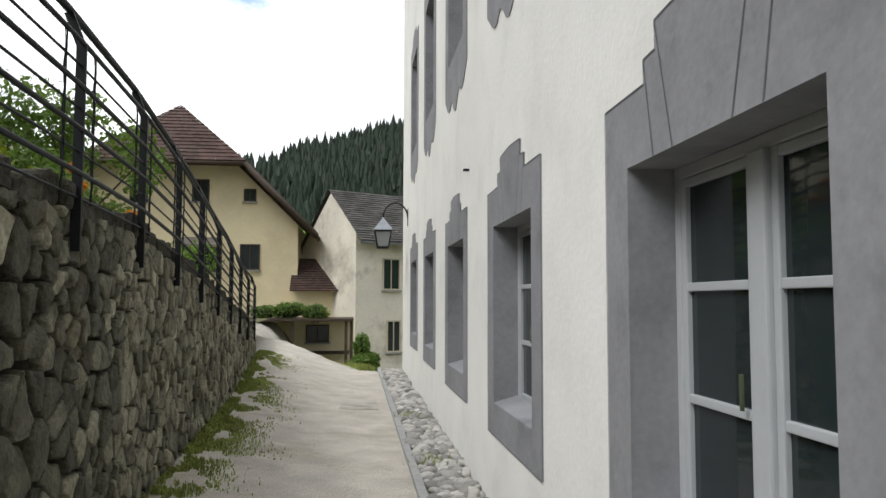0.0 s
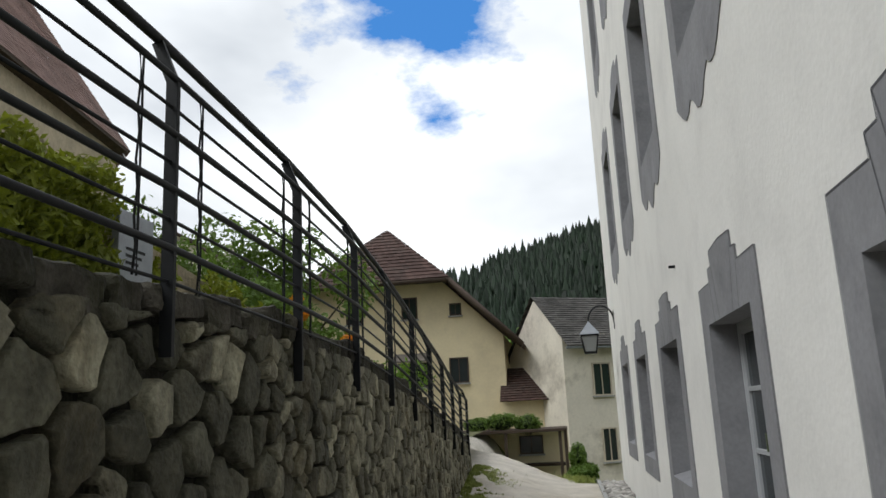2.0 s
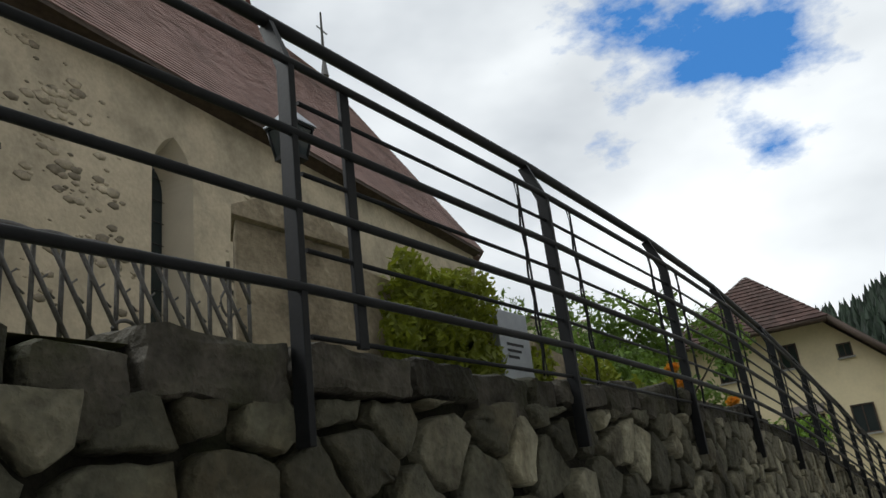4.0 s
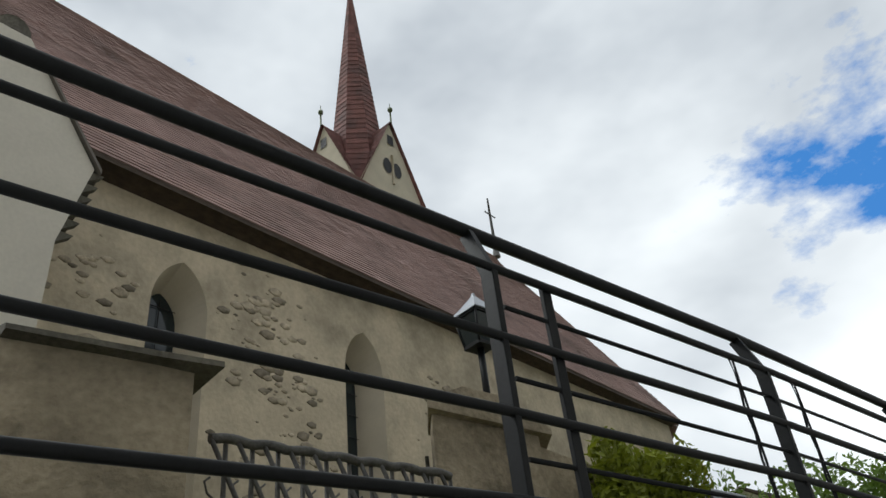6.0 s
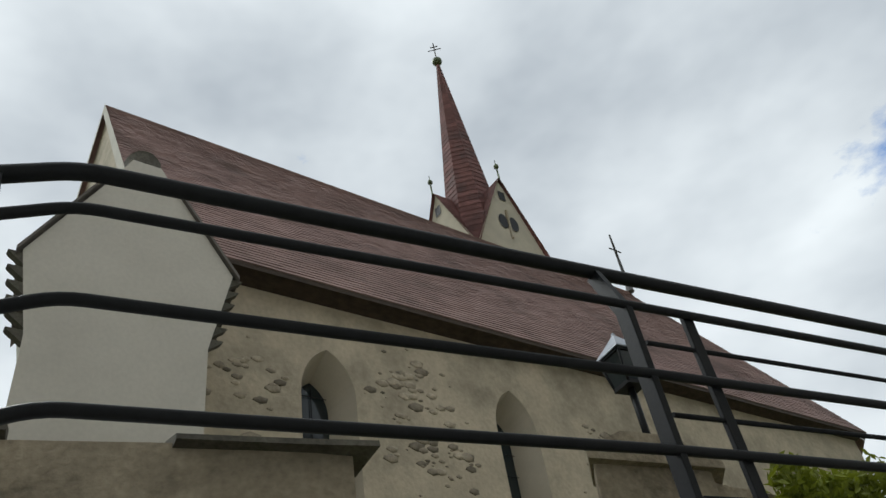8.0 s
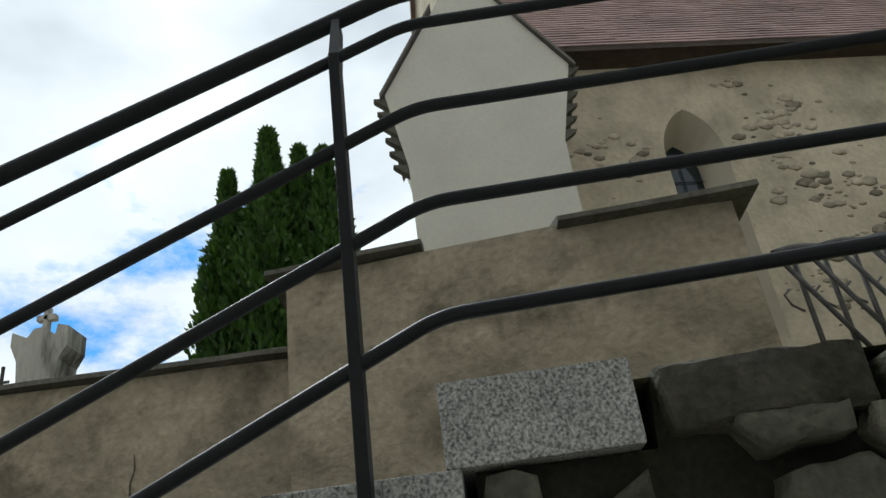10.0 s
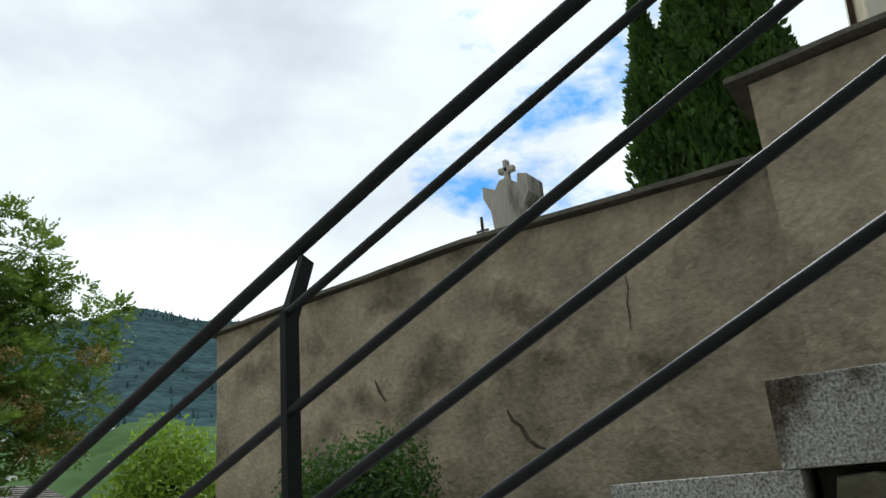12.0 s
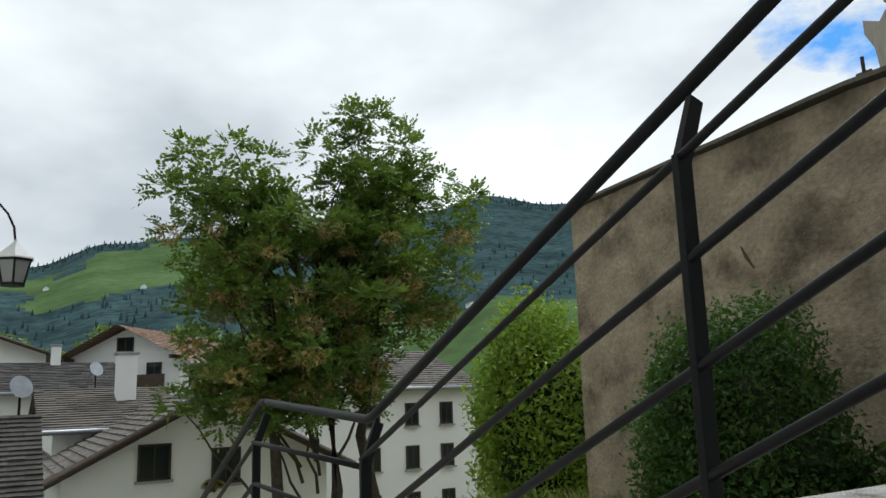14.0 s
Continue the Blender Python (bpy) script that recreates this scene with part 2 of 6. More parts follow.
M_LEAF = leaf_material("ash_leaf", (0.13, 0.205, 0.045))
M_SEED = leaf_material("brown_seed_cluster", (0.34, 0.26, 0.11))
M_LIGHTLEAF = leaf_material("bright_leaf", (0.14, 0.24, 0.035))
M_SHRUB = leaf_material("yellow_green_leaf", (0.22, 0.33, 0.045))
M_HEDGE = leaf_material("laurel_leaf", (0.046, 0.105, 0.017))
M_THUJA = leaf_material("thuja_spray", (0.042, 0.092, 0.014), 0.6)
M_IVY = leaf_material("ivy_leaf", (0.19, 0.22, 0.026))
M_CONIFER = leaf_material("conifer_needles", (0.014, 0.030, 0.013))
M_BARK = material("bark", (0.07, 0.058, 0.045), 0.95, scale=8, vary=0.3, bump=0.6)


def glass_material(name, tint, rough=0.04):
    mat = bpy.data.materials.new(name)
    mat.use_nodes = True
    b = mat.node_tree.nodes["Principled BSDF"]
    b.inputs["Base Color"].default_value = (*tint, 1)
    b.inputs["Roughness"].default_value, b.inputs["Specular IOR Level"].default_value = rough, 0.42
    n = mat.node_tree.nodes.new("ShaderNodeTexNoise")
    n.inputs["Scale"].default_value = 1.3
    bp = mat.node_tree.nodes.new("ShaderNodeBump")
    bp.inputs["Strength"].default_value, bp.inputs["Distance"].default_value = 0.12, 0.02
    mat.node_tree.links.new(n.outputs["Fac"], bp.inputs["Height"])
    mat.node_tree.links.new(bp.outputs["Normal"], b.inputs["Normal"])
    return mat


# opaque pane: the dark room behind is put into its tint
M_GLASS = glass_material("window_glass_over_dark_room", (0.02, 0.028, 0.03))
M_LAMPGLASS = glass_material("frosted_lamp_glass", (0.26, 0.27, 0.265), 0.25)


# ---- mesh helpers ----
def part(name, bm, mat, parent=None, label="", smooth=False):
    me = bpy.data.meshes.new(name)
    bm.to_mesh(me)
    bm.free()
    me.materials.append(mat)
    if smooth:
        me.polygons.foreach_set("use_smooth", [True] * len(me.polygons))
    ob = new(name, me)
    if parent:
        ob.parent = parent
    if label:
        ob["label"] = label
    return ob


def mesh_part(name, verts, faces, mat, parent=None, label="", smooth=False):
    me = bpy.data.meshes.new(name)
    me.from_pydata(verts, [], faces)
    me.update()
    me.materials.append(mat)
    if smooth:
        me.polygons.foreach_set("use_smooth", [True] * len(me.polygons))
    ob = new(name, me)
    if parent:
        ob.parent = parent
    if label:
        ob["label"] = label
    return ob


def empty(name, label, category, group="", kind="", at=(0, 0, 0)):
    ob = tagged(new(name), label, category, group, kind)
    ob.location = at
    return ob


def box(bm, lo, hi, bevel=0.0, m=None):
    ret = bmesh.ops.create_cube(bm, size=1)
    v = ret["verts"]
    c, s = (Vector(lo) + Vector(hi)) / 2, Vector(hi) - Vector(lo)
    for q in v:
        q.co = Vector((q.co.x * s.x, q.co.y * s.y, q.co.z * s.z)) + c
    if bevel:
        es = list({e for q in v for e in q.link_edges})
        r = bmesh.ops.bevel(bm, geom=es, offset=bevel, segments=2, affect="EDGES", profile=0.6)
        v = list({q for f in r["faces"] for q in f.verts} | {q for q in v if q.is_valid})
    if m:
        for q in v:
            q.co = m @ q.co
    return v


def box_part(name, lo, hi, mat, parent=None, bevel=0.0, m=None, label=""):
    bm = bmesh.new()
    box(bm, lo, hi, bevel, m)
    return part(name, bm, mat, parent, label)


def tube(bm, points, r, n=10, caps=True):
    """A round bar along a polyline."""
    pts = [Vector(p) for p in points]
    rings = []
    for i, p in enumerate(pts):
        a = pts[max(i - 1, 0)]
        b = pts[min(i + 1, len(pts) - 1)]
        d = (b - a).normalized()
        side = d.cross(Vector((0, 0, 1)))
        if side.length < 1e-3:
            side = Vector((1, 0, 0))
        side.normalize()
        up = side.cross(d)
        rr = r[i] if isinstance(r, (list, tuple)) else r
        rings.append([bm.verts.new(p + (side * math.cos(k * 2 * math.pi / n) + up * math.sin(k * 2 * math.pi / n)) * rr) for k in range(n)])
    for a, b in zip(rings, rings[1:]):
        for k in range(n):
            f = bm.faces.new((a[k], a[(k + 1) % n], b[(k + 1) % n], b[k]))
            f.smooth = True
    if caps:
        bm.faces.new(rings[0])
        bm.faces.new(rings[-1][::-1])


def tube_part(name, points, r, mat, parent=None, n=10, label=""):
    bm = bmesh.new()
    tube(bm, points, r, n)
    bmesh.ops.recalc_face_normals(bm, faces=bm.faces)
    return part(name, bm, mat, parent, label)


def prism(bm, poly, axis_from, axis_to, to3d):
    """Extrudes a 2D outline; to3d(a, b, depth) gives the place."""
    a = [bm.verts.new(to3d(p[0], p[1], axis_from)) for p in poly]
    b = [bm.verts.new(to3d(p[0], p[1], axis_to)) for p in poly]
    bm.faces.new(a)
    bm.faces.new(b[::-1])
    n = len(poly)
    for i in range(n):
        bm.faces.new((a[i], b[i], b[(i + 1) % n], a[(i + 1) % n]))
    bmesh.ops.recalc_face_normals(bm, faces=bm.faces)


def clip_half(poly, nx, ny, d):
    """The part of a convex outline with nx*x + ny*y <= d."""
    out = []
    for i, p in enumerate(poly):
        q = poly[(i + 1) % len(poly)]
        a, b = nx * p[0] + ny * p[1] - d, nx * q[0] + ny * q[1] - d
        if a <= 0:
            out.append(p)
        if a * b < 0:
            f = a / (a - b)
            out.append((p[0] + f * (q[0] - p[0]), p[1] + f * (q[1] - p[1])))
    return out


def cells(points, bounds, reach):
    """Irregular cells round jittered points, as stones fit each other."""
    x0, x1, y0, y1 = bounds
    pts = np.array(points)
    for i, p in enumerate(points):
        poly = [(x0, y0), (x1, y0), (x1, y1), (x0, y1)]
        d = np.hypot(pts[:, 0] - p[0], pts[:, 1] - p[1])
        for j in np.where((d < reach) & (d > 0))[0]:
            q = points[j]
            nx, ny = q[0] - p[0], q[1] - p[1]
            poly = clip_half(poly, nx, ny, (q[0] ** 2 + q[1] ** 2 - p[0] ** 2 - p[1] ** 2) / 2)
            if len(poly) < 3:
                break
        if len(poly) >= 3:
            yield p, poly


def inset(poly, d):
    cx, cy = sum(p[0] for p in poly) / len(poly), sum(p[1] for p in poly) / len(poly)
    out = []
    for x, y in poly:
        l = math.hypot(x - cx, y - cy) or 1
        f = max(0.2, 1 - d / l)
        out.append((cx + (x - cx) * f, cy + (y - cy) * f))
    return out


def area(poly):
    return abs(sum(p[0] * q[1] - q[0] * p[1] for p, q in zip(poly, poly[1:] + poly[:1]))) / 2


# ---- ground ----
def smooth(a, b, v):
    f = min(1.0, max(0.0, (v - a) / (b - a)))
    return f * f * (3 - 2 * f)


def wall_x(y):
    return -1.48 - 0.05 * max(0.0, y - 4.3)


TOP_LINE = ((-30, 2.12), (0.9, 2.13), (2.1, 2.16), (4.4, 2.21), (5.6, 2.20), (6.9, 2.10), (9.3, 1.92), (12.0, 1.65), (16.5, 1.12), (40, 1.05))


def wall_top(y):
    for (a, za), (b, zb) in zip(TOP_LINE, TOP_LINE[1:]):
        if a <= y <= b:
            return za + (zb - za) * (y - a) / (b - a)
    return 1.0


def ground_z(x, y):
    z = 0.0
    if y < -7:
        z -= 4.2 * smooth(-7, -19, y) + 25 * smooth(-110, -190, y)
    if y > 0:
        side = smooth(0.2, -2.2, x)
        z += side * (0.10 * smooth(0, 3, y) + 0.32 * smooth(11, 18, y) + 0.45 * smooth(18, 30, y)) - 0.10 * (1 - side) * smooth(2, 6, y)
        z -= 1.9 * smooth(19.5, 23, y + 0.9 * x) * smooth(-3.2, -1.2, x)
    return z


def axis_lines(near, step, far, grow):
    v, d, out = near, step, [near]
    while v < far:
        d *= grow
        v += d
        out.append(v)
    return out


def make_ground():
    ys = [-q for q in axis_lines(10, 1.0, 4200, 1.22)][::-1] + [-9.5 + 0.5 * i for i in range(80)] + axis_lines(31, 1, 4200, 1.22)
    xs = [-q for q in axis_lines(7, 1.0, 4200, 1.25)][::-1] + [-6.5 + 0.4 * i for i in range(30)] + axis_lines(6, 1, 4200, 1.25)
    verts = [(x, y, ground_z(x, y) + (0.02 * noise.noise((x * 0.7, y * 0.7, 0)) if abs(x) < 20 else 0)) for y in ys for x in xs]
    w = len(xs)
    faces = [(j * w + i, j * w + i + 1, (j + 1) * w + i + 1, (j + 1) * w + i) for j in range(len(ys) - 1) for i in range(w - 1)]
    ob = mesh_part("ground", verts, faces, M_EARTH, smooth=True)
    tagged(ob, "uneven grassy earth around the path and gardens", "ground", kind="structure")


make_ground()


def make_path():
    verts, faces = [], []
    rows = [-14 + 0.4 * i for i in range(112)]
    for y in rows:
        bend = -0.16 * max(0, y - 17) ** 1.25
        left = wall_x(y) + 0.02 + bend if y > -0.2 else -1.5
        right = 0.56 + bend * 0.9 if y > 18.6 else 0.56
        for k in range(9):
            x = left + (right - left) * k / 8
            verts.append((x, y, ground_z(x, y) + 0.045 + 0.012 * noise.noise((x * 1.5, y * 1.5, 3)) - 0.02 * abs(k / 4 - 1) ** 3))
    for j in range(len(rows) - 1):
        for k in range(8):
            faces.append((j * 9 + k, j * 9 + k + 1, (j + 1) * 9 + k + 1, (j + 1) * 9 + k))
    tagged(mesh_part("path", verts, faces, M_GRAVEL, smooth=True), "pale beige compacted gravel footpath between wall and house", "path", kind="structure")


make_path()


def make_kerb():
    kerb = empty("kerb", "narrow grey stone kerb edging the gravel path", "kerb", kind="structure")
    y = -3.0
    k = 0
    while y < 18.4:
        n = 1.0
        z = ground_z(0.57, y + 0.5)
        box_part("kerb_stone", (0.555, y + 0.004, z - 0.2), (0.635, y + n - 0.004, z + 0.075), M_KERB, kerb, 0.008)
        y += n
        k += 1


make_kerb()
cover = empty("drain_cover", "dusty grey drain cover set in the gravel path", "drain cover")
COVER_Z = ground_z(0.02, 12.5) + 0.05
box_part("plate", (-0.30, 12.0, COVER_Z - 0.06), (0.34, 13.0, COVER_Z + 0.008), M_COVER, cover, 0.006)
box_part("rim", (-0.34, 11.96, COVER_Z - 0.06), (0.38, 13.04, COVER_Z + 0.003), M_COVER, cover, 0.004)


def ico(sub):
    bm = bmesh.new()
    bmesh.ops.create_icosphere(bm, subdivisions=sub, radius=1)
    v = [tuple(q.co) for q in bm.verts]
    f = [tuple(q.index for q in p.verts) for p in bm.faces]
    bm.free()
    return np.array(v), f


def make_pebbles():
    rnd = random.Random(4)
    V, F = ico(2)
    verts, faces = [], []
    for i in range(1500):
        y = 2.2 + 16.3 * rnd.random() ** 1.25
        x = rnd.uniform(0.67, 1.09)
        r = rnd.uniform(0.03, 0.075) if rnd.random() < 0.8 else rnd.uniform(0.07, 0.10)
        s = np.array((r * rnd.uniform(0.8, 1.4), r * rnd.uniform(0.8, 1.3), r * rnd.uniform(0.5, 0.75)))
        e = Euler((rnd.uniform(-0.4, 0.4), rnd.uniform(-0.4, 0.4), rnd.uniform(0, 6.3))).to_matrix()
        p = (V * s) @ np.array(e).T + (x, y, ground_z(x, y) + 0.035 + rnd.random() * 0.035)
        o = len(verts)
        verts.extend(map(tuple, p))
        faces.extend((a + o, b + o, c + o) for a, b, c in F)
    tagged(mesh_part("pebbles", verts, faces, M_PEBBLE, smooth=True), "rounded grey and white river pebbles along the house base", "pebbles", kind="stuff")


make_pebbles()


# ---- retaining wall, stair and terrace ----
STEP_Y, STEP_Z, RUN, RISE, STEPS = -0.137, 2.132, 0.332, 0.1605, 12


def make_terrace():
    verts, faces = [], []
    ys = [-0.1 + 0.8 * i for i in range(30)]
    for y in ys:
        for k, x in enumerate((wall_x(y) - 0.04, -3.0, -6.0, -9.0, -14.0, -40.0)):
            verts.append((x, y, wall_top(y) - 0.03 + (0.25 if k == 2 else 0.4 if k > 2 else 0.0)))
    for j in range(len(ys) - 1):
        for k in range(5):
            faces.append((j * 6 + k, j * 6 + k + 1, (j + 1) * 6 + k + 1, (j + 1) * 6 + k))
    tagged(mesh_part("terrace_ground", verts, faces, M_EARTH, smooth=True), "grassy churchyard terrace above the stone wall", "ground", kind="structure")
    verts = [(x, y, 2.6 + 0.02 * noise.noise((x, y, 0))) for y in (-6.6, -4.0, -0.1, 4.0) for x in (-40.0, -12.0, -6.1)]
    faces = [(j * 3 + k, j * 3 + k + 1, (j + 1) * 3 + k + 1, (j + 1) * 3 + k) for j in range(3) for k in range(2)]
    tagged(mesh_part("graveyard_ground", verts, faces, M_EARTH), "raised graveyard lawn behind the rendered wall", "ground", kind="structure")


make_terrace()


def stair_top(y):
    """The line under the steps' lower corners."""
    return STEP_Z - RISE - (STEP_Y + 0.36 - y) * RISE / RUN - 0.02


def rough_outline(poly, step, rnd):
    """The same outline in short, slightly broken stretches."""
    out = []
    for a, b in zip(poly, poly[1:] + poly[:1]):
        n = max(1, round(math.hypot(b[0] - a[0], b[1] - a[1]) / step))
        for k in range(n):
            f = k / n
            j = 0.0 if k == 0 else 0.16 * step
            out.append((a[0] + (b[0] - a[0]) * f + rnd.uniform(-j, j), a[1] + (b[1] - a[1]) * f + rnd.uniform(-j, j)))
    return out


def stone_mesh(poly, x_at, rnd, verts, faces, proud, step=0.05):
    """A worn stone with a rounded rim and an uneven, slightly tilted face, bulging out of the wall."""
    poly = rough_outline(poly, step, rnd)
    n = len(poly)
    o = len(verts)
    cx, cy = sum(p[0] for p in poly) / n, sum(p[1] for p in poly) / n
    tx, ty = rnd.uniform(-0.10, 0.10), rnd.uniform(-0.10, 0.10)
    seed = rnd.uniform(0, 50)
    mid = [(cx + (p[0] - cx) * 0.5, cy + (p[1] - cy) * 0.5) for p in poly]
    rings = ((poly, -0.06), (inset(poly, 0.003), proud * 0.45), (inset(poly, 0.008), proud * 0.9), (inset(poly, 0.016), proud), (mid, proud + 0.002))
    for ring, d in rings:
        for y, z in ring:
            lump = 0.016 * noise.noise((y * 8, z * 8, seed)) + 0.008 * noise.noise((y * 26, z * 26, seed))
            verts.append((x_at(y) + d + ((y - cx) * tx + (z - cy) * ty + lump if d > 0 else 0), y, z))
    verts.append((x_at(cx) + proud + 0.005, cx, cy))
    for a in range(0, 4 * n, n):
        for i in range(n):
            j = (i + 1) % n
            faces.append((o + a + i, o + a + j, o + a + n + j, o + a + n + i))
    for i in range(n):
        faces.append((o + 4 * n + i, o + 4 * n + (i + 1) % n, o + 5 * n))


def make_stone_wall():
    rnd = random.Random(11)
    wall = empty("wall_retaining", "rough dark rubble stone retaining wall with deep joints", "stone wall", kind="structure")
    # core
    verts, faces = [], []
    ys = [-4.4, -3.0, -1.5, 0.2, 0.24, 0.26] + [0.6 + 0.5 * i for i in range(33)] + [17.0]
    for y in ys:
        t = min(wall_top(y), stair_top(y)) if y < 0.25 else wall_top(y)
        verts += [(wall_x(y) - 0.05, y, -0.6), (wall_x(y) - 0.05, y, t - 0.06), (wall_x(y) - 0.5, y, t - 0.06), (wall_x(y) - 0.5, y, -0.6)]
    for j in range(len(ys) - 1):
        for k in range(3):
            faces.append((j * 4 + k, j * 4 + k + 1, j * 4 + 5 + k, j * 4 + 4 + k))
    e = (len(ys) - 1) * 4
    faces += [(0, 1, 2, 3), (e + 3, e + 2, e + 1, e)]
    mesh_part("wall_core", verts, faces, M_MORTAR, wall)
    pts = []
    buckets = {}
    for i in range(26000):
        y, z = rnd.uniform(-4.6, 17.3), rnd.uniform(-0.3, 2.25)
        want = 0.185 + (0.055 if -1.2 < y < 4.0 else 0.0) + 0.09 * noise.noise((y * 1.1, z * 1.6, 4)) + rnd.uniform(-0.09, 0.09)
        key = (int(y / 0.3 + 100), int(z / 0.3 + 100))
        near = [q for dy in (-1, 0, 1) for dz in (-1, 0, 1) for q in buckets.get((key[0] + dy, key[1] + dz), ())]
        lean = noise.noise((y * 0.6, z * 0.9, 9))
        sy = 1.0 + 0.45 * max(0, lean)
        sz = 1.0 + 0.55 * max(0, -lean)
        if all(math.hypot((y - q[0]) * sy, (z - q[1]) * sz) > want for q in near):
            pts.append((y, z))
            buckets.setdefault(key, []).append((y, z))
    far_v, far_f = [], []
    count = 0
    for p, poly in cells(pts, (-4.4, 17.0, -0.3, 2.2), 1.1):
        cap = 0.13 if p[0] > 0.3 else 0.0
        if p[0] < 0.24:
            poly = clip_half(poly, 1, 0, 0.238)
            poly = clip_half(poly, -RISE / RUN, 1, STEP_Z - RISE - 0.02 - (STEP_Y + 0.36) * RISE / RUN)
        else:
            poly = clip_half(poly, -1, 0, -0.238)
            za, zb = wall_top(p[0] - 0.5), wall_top(p[0] + 0.5)
            sl = zb - za
            poly = clip_half(poly, -sl, 1, wall_top(p[0]) - cap - sl * p[0])
        if len(poly) < 3 or area(poly) < (0.011 if -1.5 < p[0] < 0.5 else 0.006):
            continue
        small = []
        for a, b in zip(poly, poly[1:] + poly[:1]):
            if math.hypot(a[0] - b[0], a[1] - b[1]) > 0.035:
                small.append((a[0] * 0.93 + b[0] * 0.07, a[1] * 0.93 + b[1] * 0.07))
                small.append((a[0] * 0.07 + b[0] * 0.93, a[1] * 0.07 + b[1] * 0.93))
            else:
                small.append(((a[0] + b[0]) / 2, (a[1] + b[1]) / 2))
        poly = [(q[0] + rnd.uniform(-0.008, 0.008), q[1] + rnd.uniform(-0.008, 0.008)) for q in inset(small, rnd.choice((0.013, 0.020, 0.032) if -1.2 < p[0] < 4.0 else (0.008, 0.013, 0.019)))]
        if len(poly) < 3:
            continue
        proud = rnd.uniform(0.008, 0.04)
        # near stones take the shaded tone, all others the lightened one
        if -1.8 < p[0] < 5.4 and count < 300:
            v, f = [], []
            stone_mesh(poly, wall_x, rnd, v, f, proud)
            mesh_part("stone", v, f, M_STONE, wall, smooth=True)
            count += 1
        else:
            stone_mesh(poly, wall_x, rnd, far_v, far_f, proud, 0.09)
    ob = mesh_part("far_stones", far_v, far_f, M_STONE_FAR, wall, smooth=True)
    ob["kind"] = "stuff"
    # small packing stones under the overhang of each step
    for k in range(10):
        y, z = STEP_Y - k * RUN, STEP_Z - (k + 1) * RISE
        w, h = rnd.uniform(0.07, 0.13), rnd.uniform(0.10, 0.14)
        ya = y + 0.05 + rnd.uniform(0, 0.03)
        poly = [(ya + 0.015, z - h), (ya + w * 0.8, z - h * 0.95), (ya + w, z - h * 0.6), (ya + w * 0.97, z - 0.03), (ya + w * 0.6, z - 0.012), (ya + 0.012, z - 0.016), (ya, z - h * 0.45)]
        v, f = [], []
        stone_mesh(poly, wall_x, rnd, v, f, 0.006)
        mesh_part("packing_stone", v, f, M_STONE, wall, smooth=True)
    # rough capping stones
    y = 0.25
    while y < 16.9:
        w = 0.41 if y < 0.3 else rnd.uniform(0.18, 0.5)
        bm = bmesh.new()
        t = wall_top(y + w / 2) + rnd.uniform(-0.06, 0.02)
        x = wall_x(y + w / 2)
        box(bm, (x - 0.36, y + 0.012, t - 0.13 + rnd.uniform(-0.05, 0.02)), (x + 0.01 + rnd.uniform(-0.01, 0.025), y + w - 0.012, t), 0.03)
        for k in range(2):
            bmesh.ops.subdivide_edges(bm, edges=[q for q in bm.edges if q.calc_length() > 0.06], cuts=2, use_grid_fill=True)
        for v in bm.verts:
            v.co += Vector(noise.noise_vector(v.co * 5.0)) * 0.022 + Vector(noise.noise_vector(v.co * 15.0)) * 0.013 + Vector(noise.noise_vector(v.co * 40.0)) * 0.004
        part("capping_stone", bm, M_CAPSTONE, wall)
        y += w


make_stone_wall()


def make_stair():
    stair = empty("stair", "straight outdoor flight of rough granite block steps", "stair", kind="structure")
    rnd = random.Random(3)
    for k in range(STEPS):
        y, z = STEP_Y - k * RUN, STEP_Z - k * RISE
        bm = bmesh.new()
        box(bm, (-3.3, y, z - RISE), (-1.472 + rnd.uniform(-0.005, 0.005), y + 0.358 + rnd.uniform(-0.006, 0.006), z), 0.006)
        part("step", bm, M_GRANITE if k == 0 else M_STAINED, stair)
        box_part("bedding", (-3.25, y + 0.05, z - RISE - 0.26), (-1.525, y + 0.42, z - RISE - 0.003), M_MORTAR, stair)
    box_part("landing", (-3.6, 0.26, 1.9), (-1.80, 1.6, 2.1), M_GRANITE, stair, 0.01)
    verts, faces = [], []
    for y in (-4.3, 0.25):
        t = stair_top(y) - 0.05
        verts += [(-1.6, y, -0.8), (-1.6, y, t), (-3.28, y, t), (-3.28, y, -0.8)]
    faces = [(0, 1, 5, 4), (1, 2, 6, 5), (2, 3, 7, 6), (0, 3, 2, 1), (4, 5, 6, 7)]
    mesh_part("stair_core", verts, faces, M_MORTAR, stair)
    box_part("lower_landing", (-3.4, -5.7, -0.4), (-1.5, STEP_Y - 11 * RUN + 0.02, 0.19), M_GRANITE, stair, 0.01)


make_stair()


# ---- railing ----
POSTS = [(1.35, 2.97), (2.895, 2.975), (4.355, 2.936), (5.86, 2.915), (7.35, 2.815), (8.84, 2.66), (10.32, 2.49), (11.8, 2.34), (13.27, 2.14), (14.77, 1.96), (16.27, 1.87)]


def rail_x(y):
    return wall_x(y) + 0.05


def rail_line(drop, lift=0.0, dx=0.0, start=-0.11):
    pts = []
    for y, z in POSTS:
        pts.append((rail_x(y) + dx, y, z - drop + lift))
    return pts


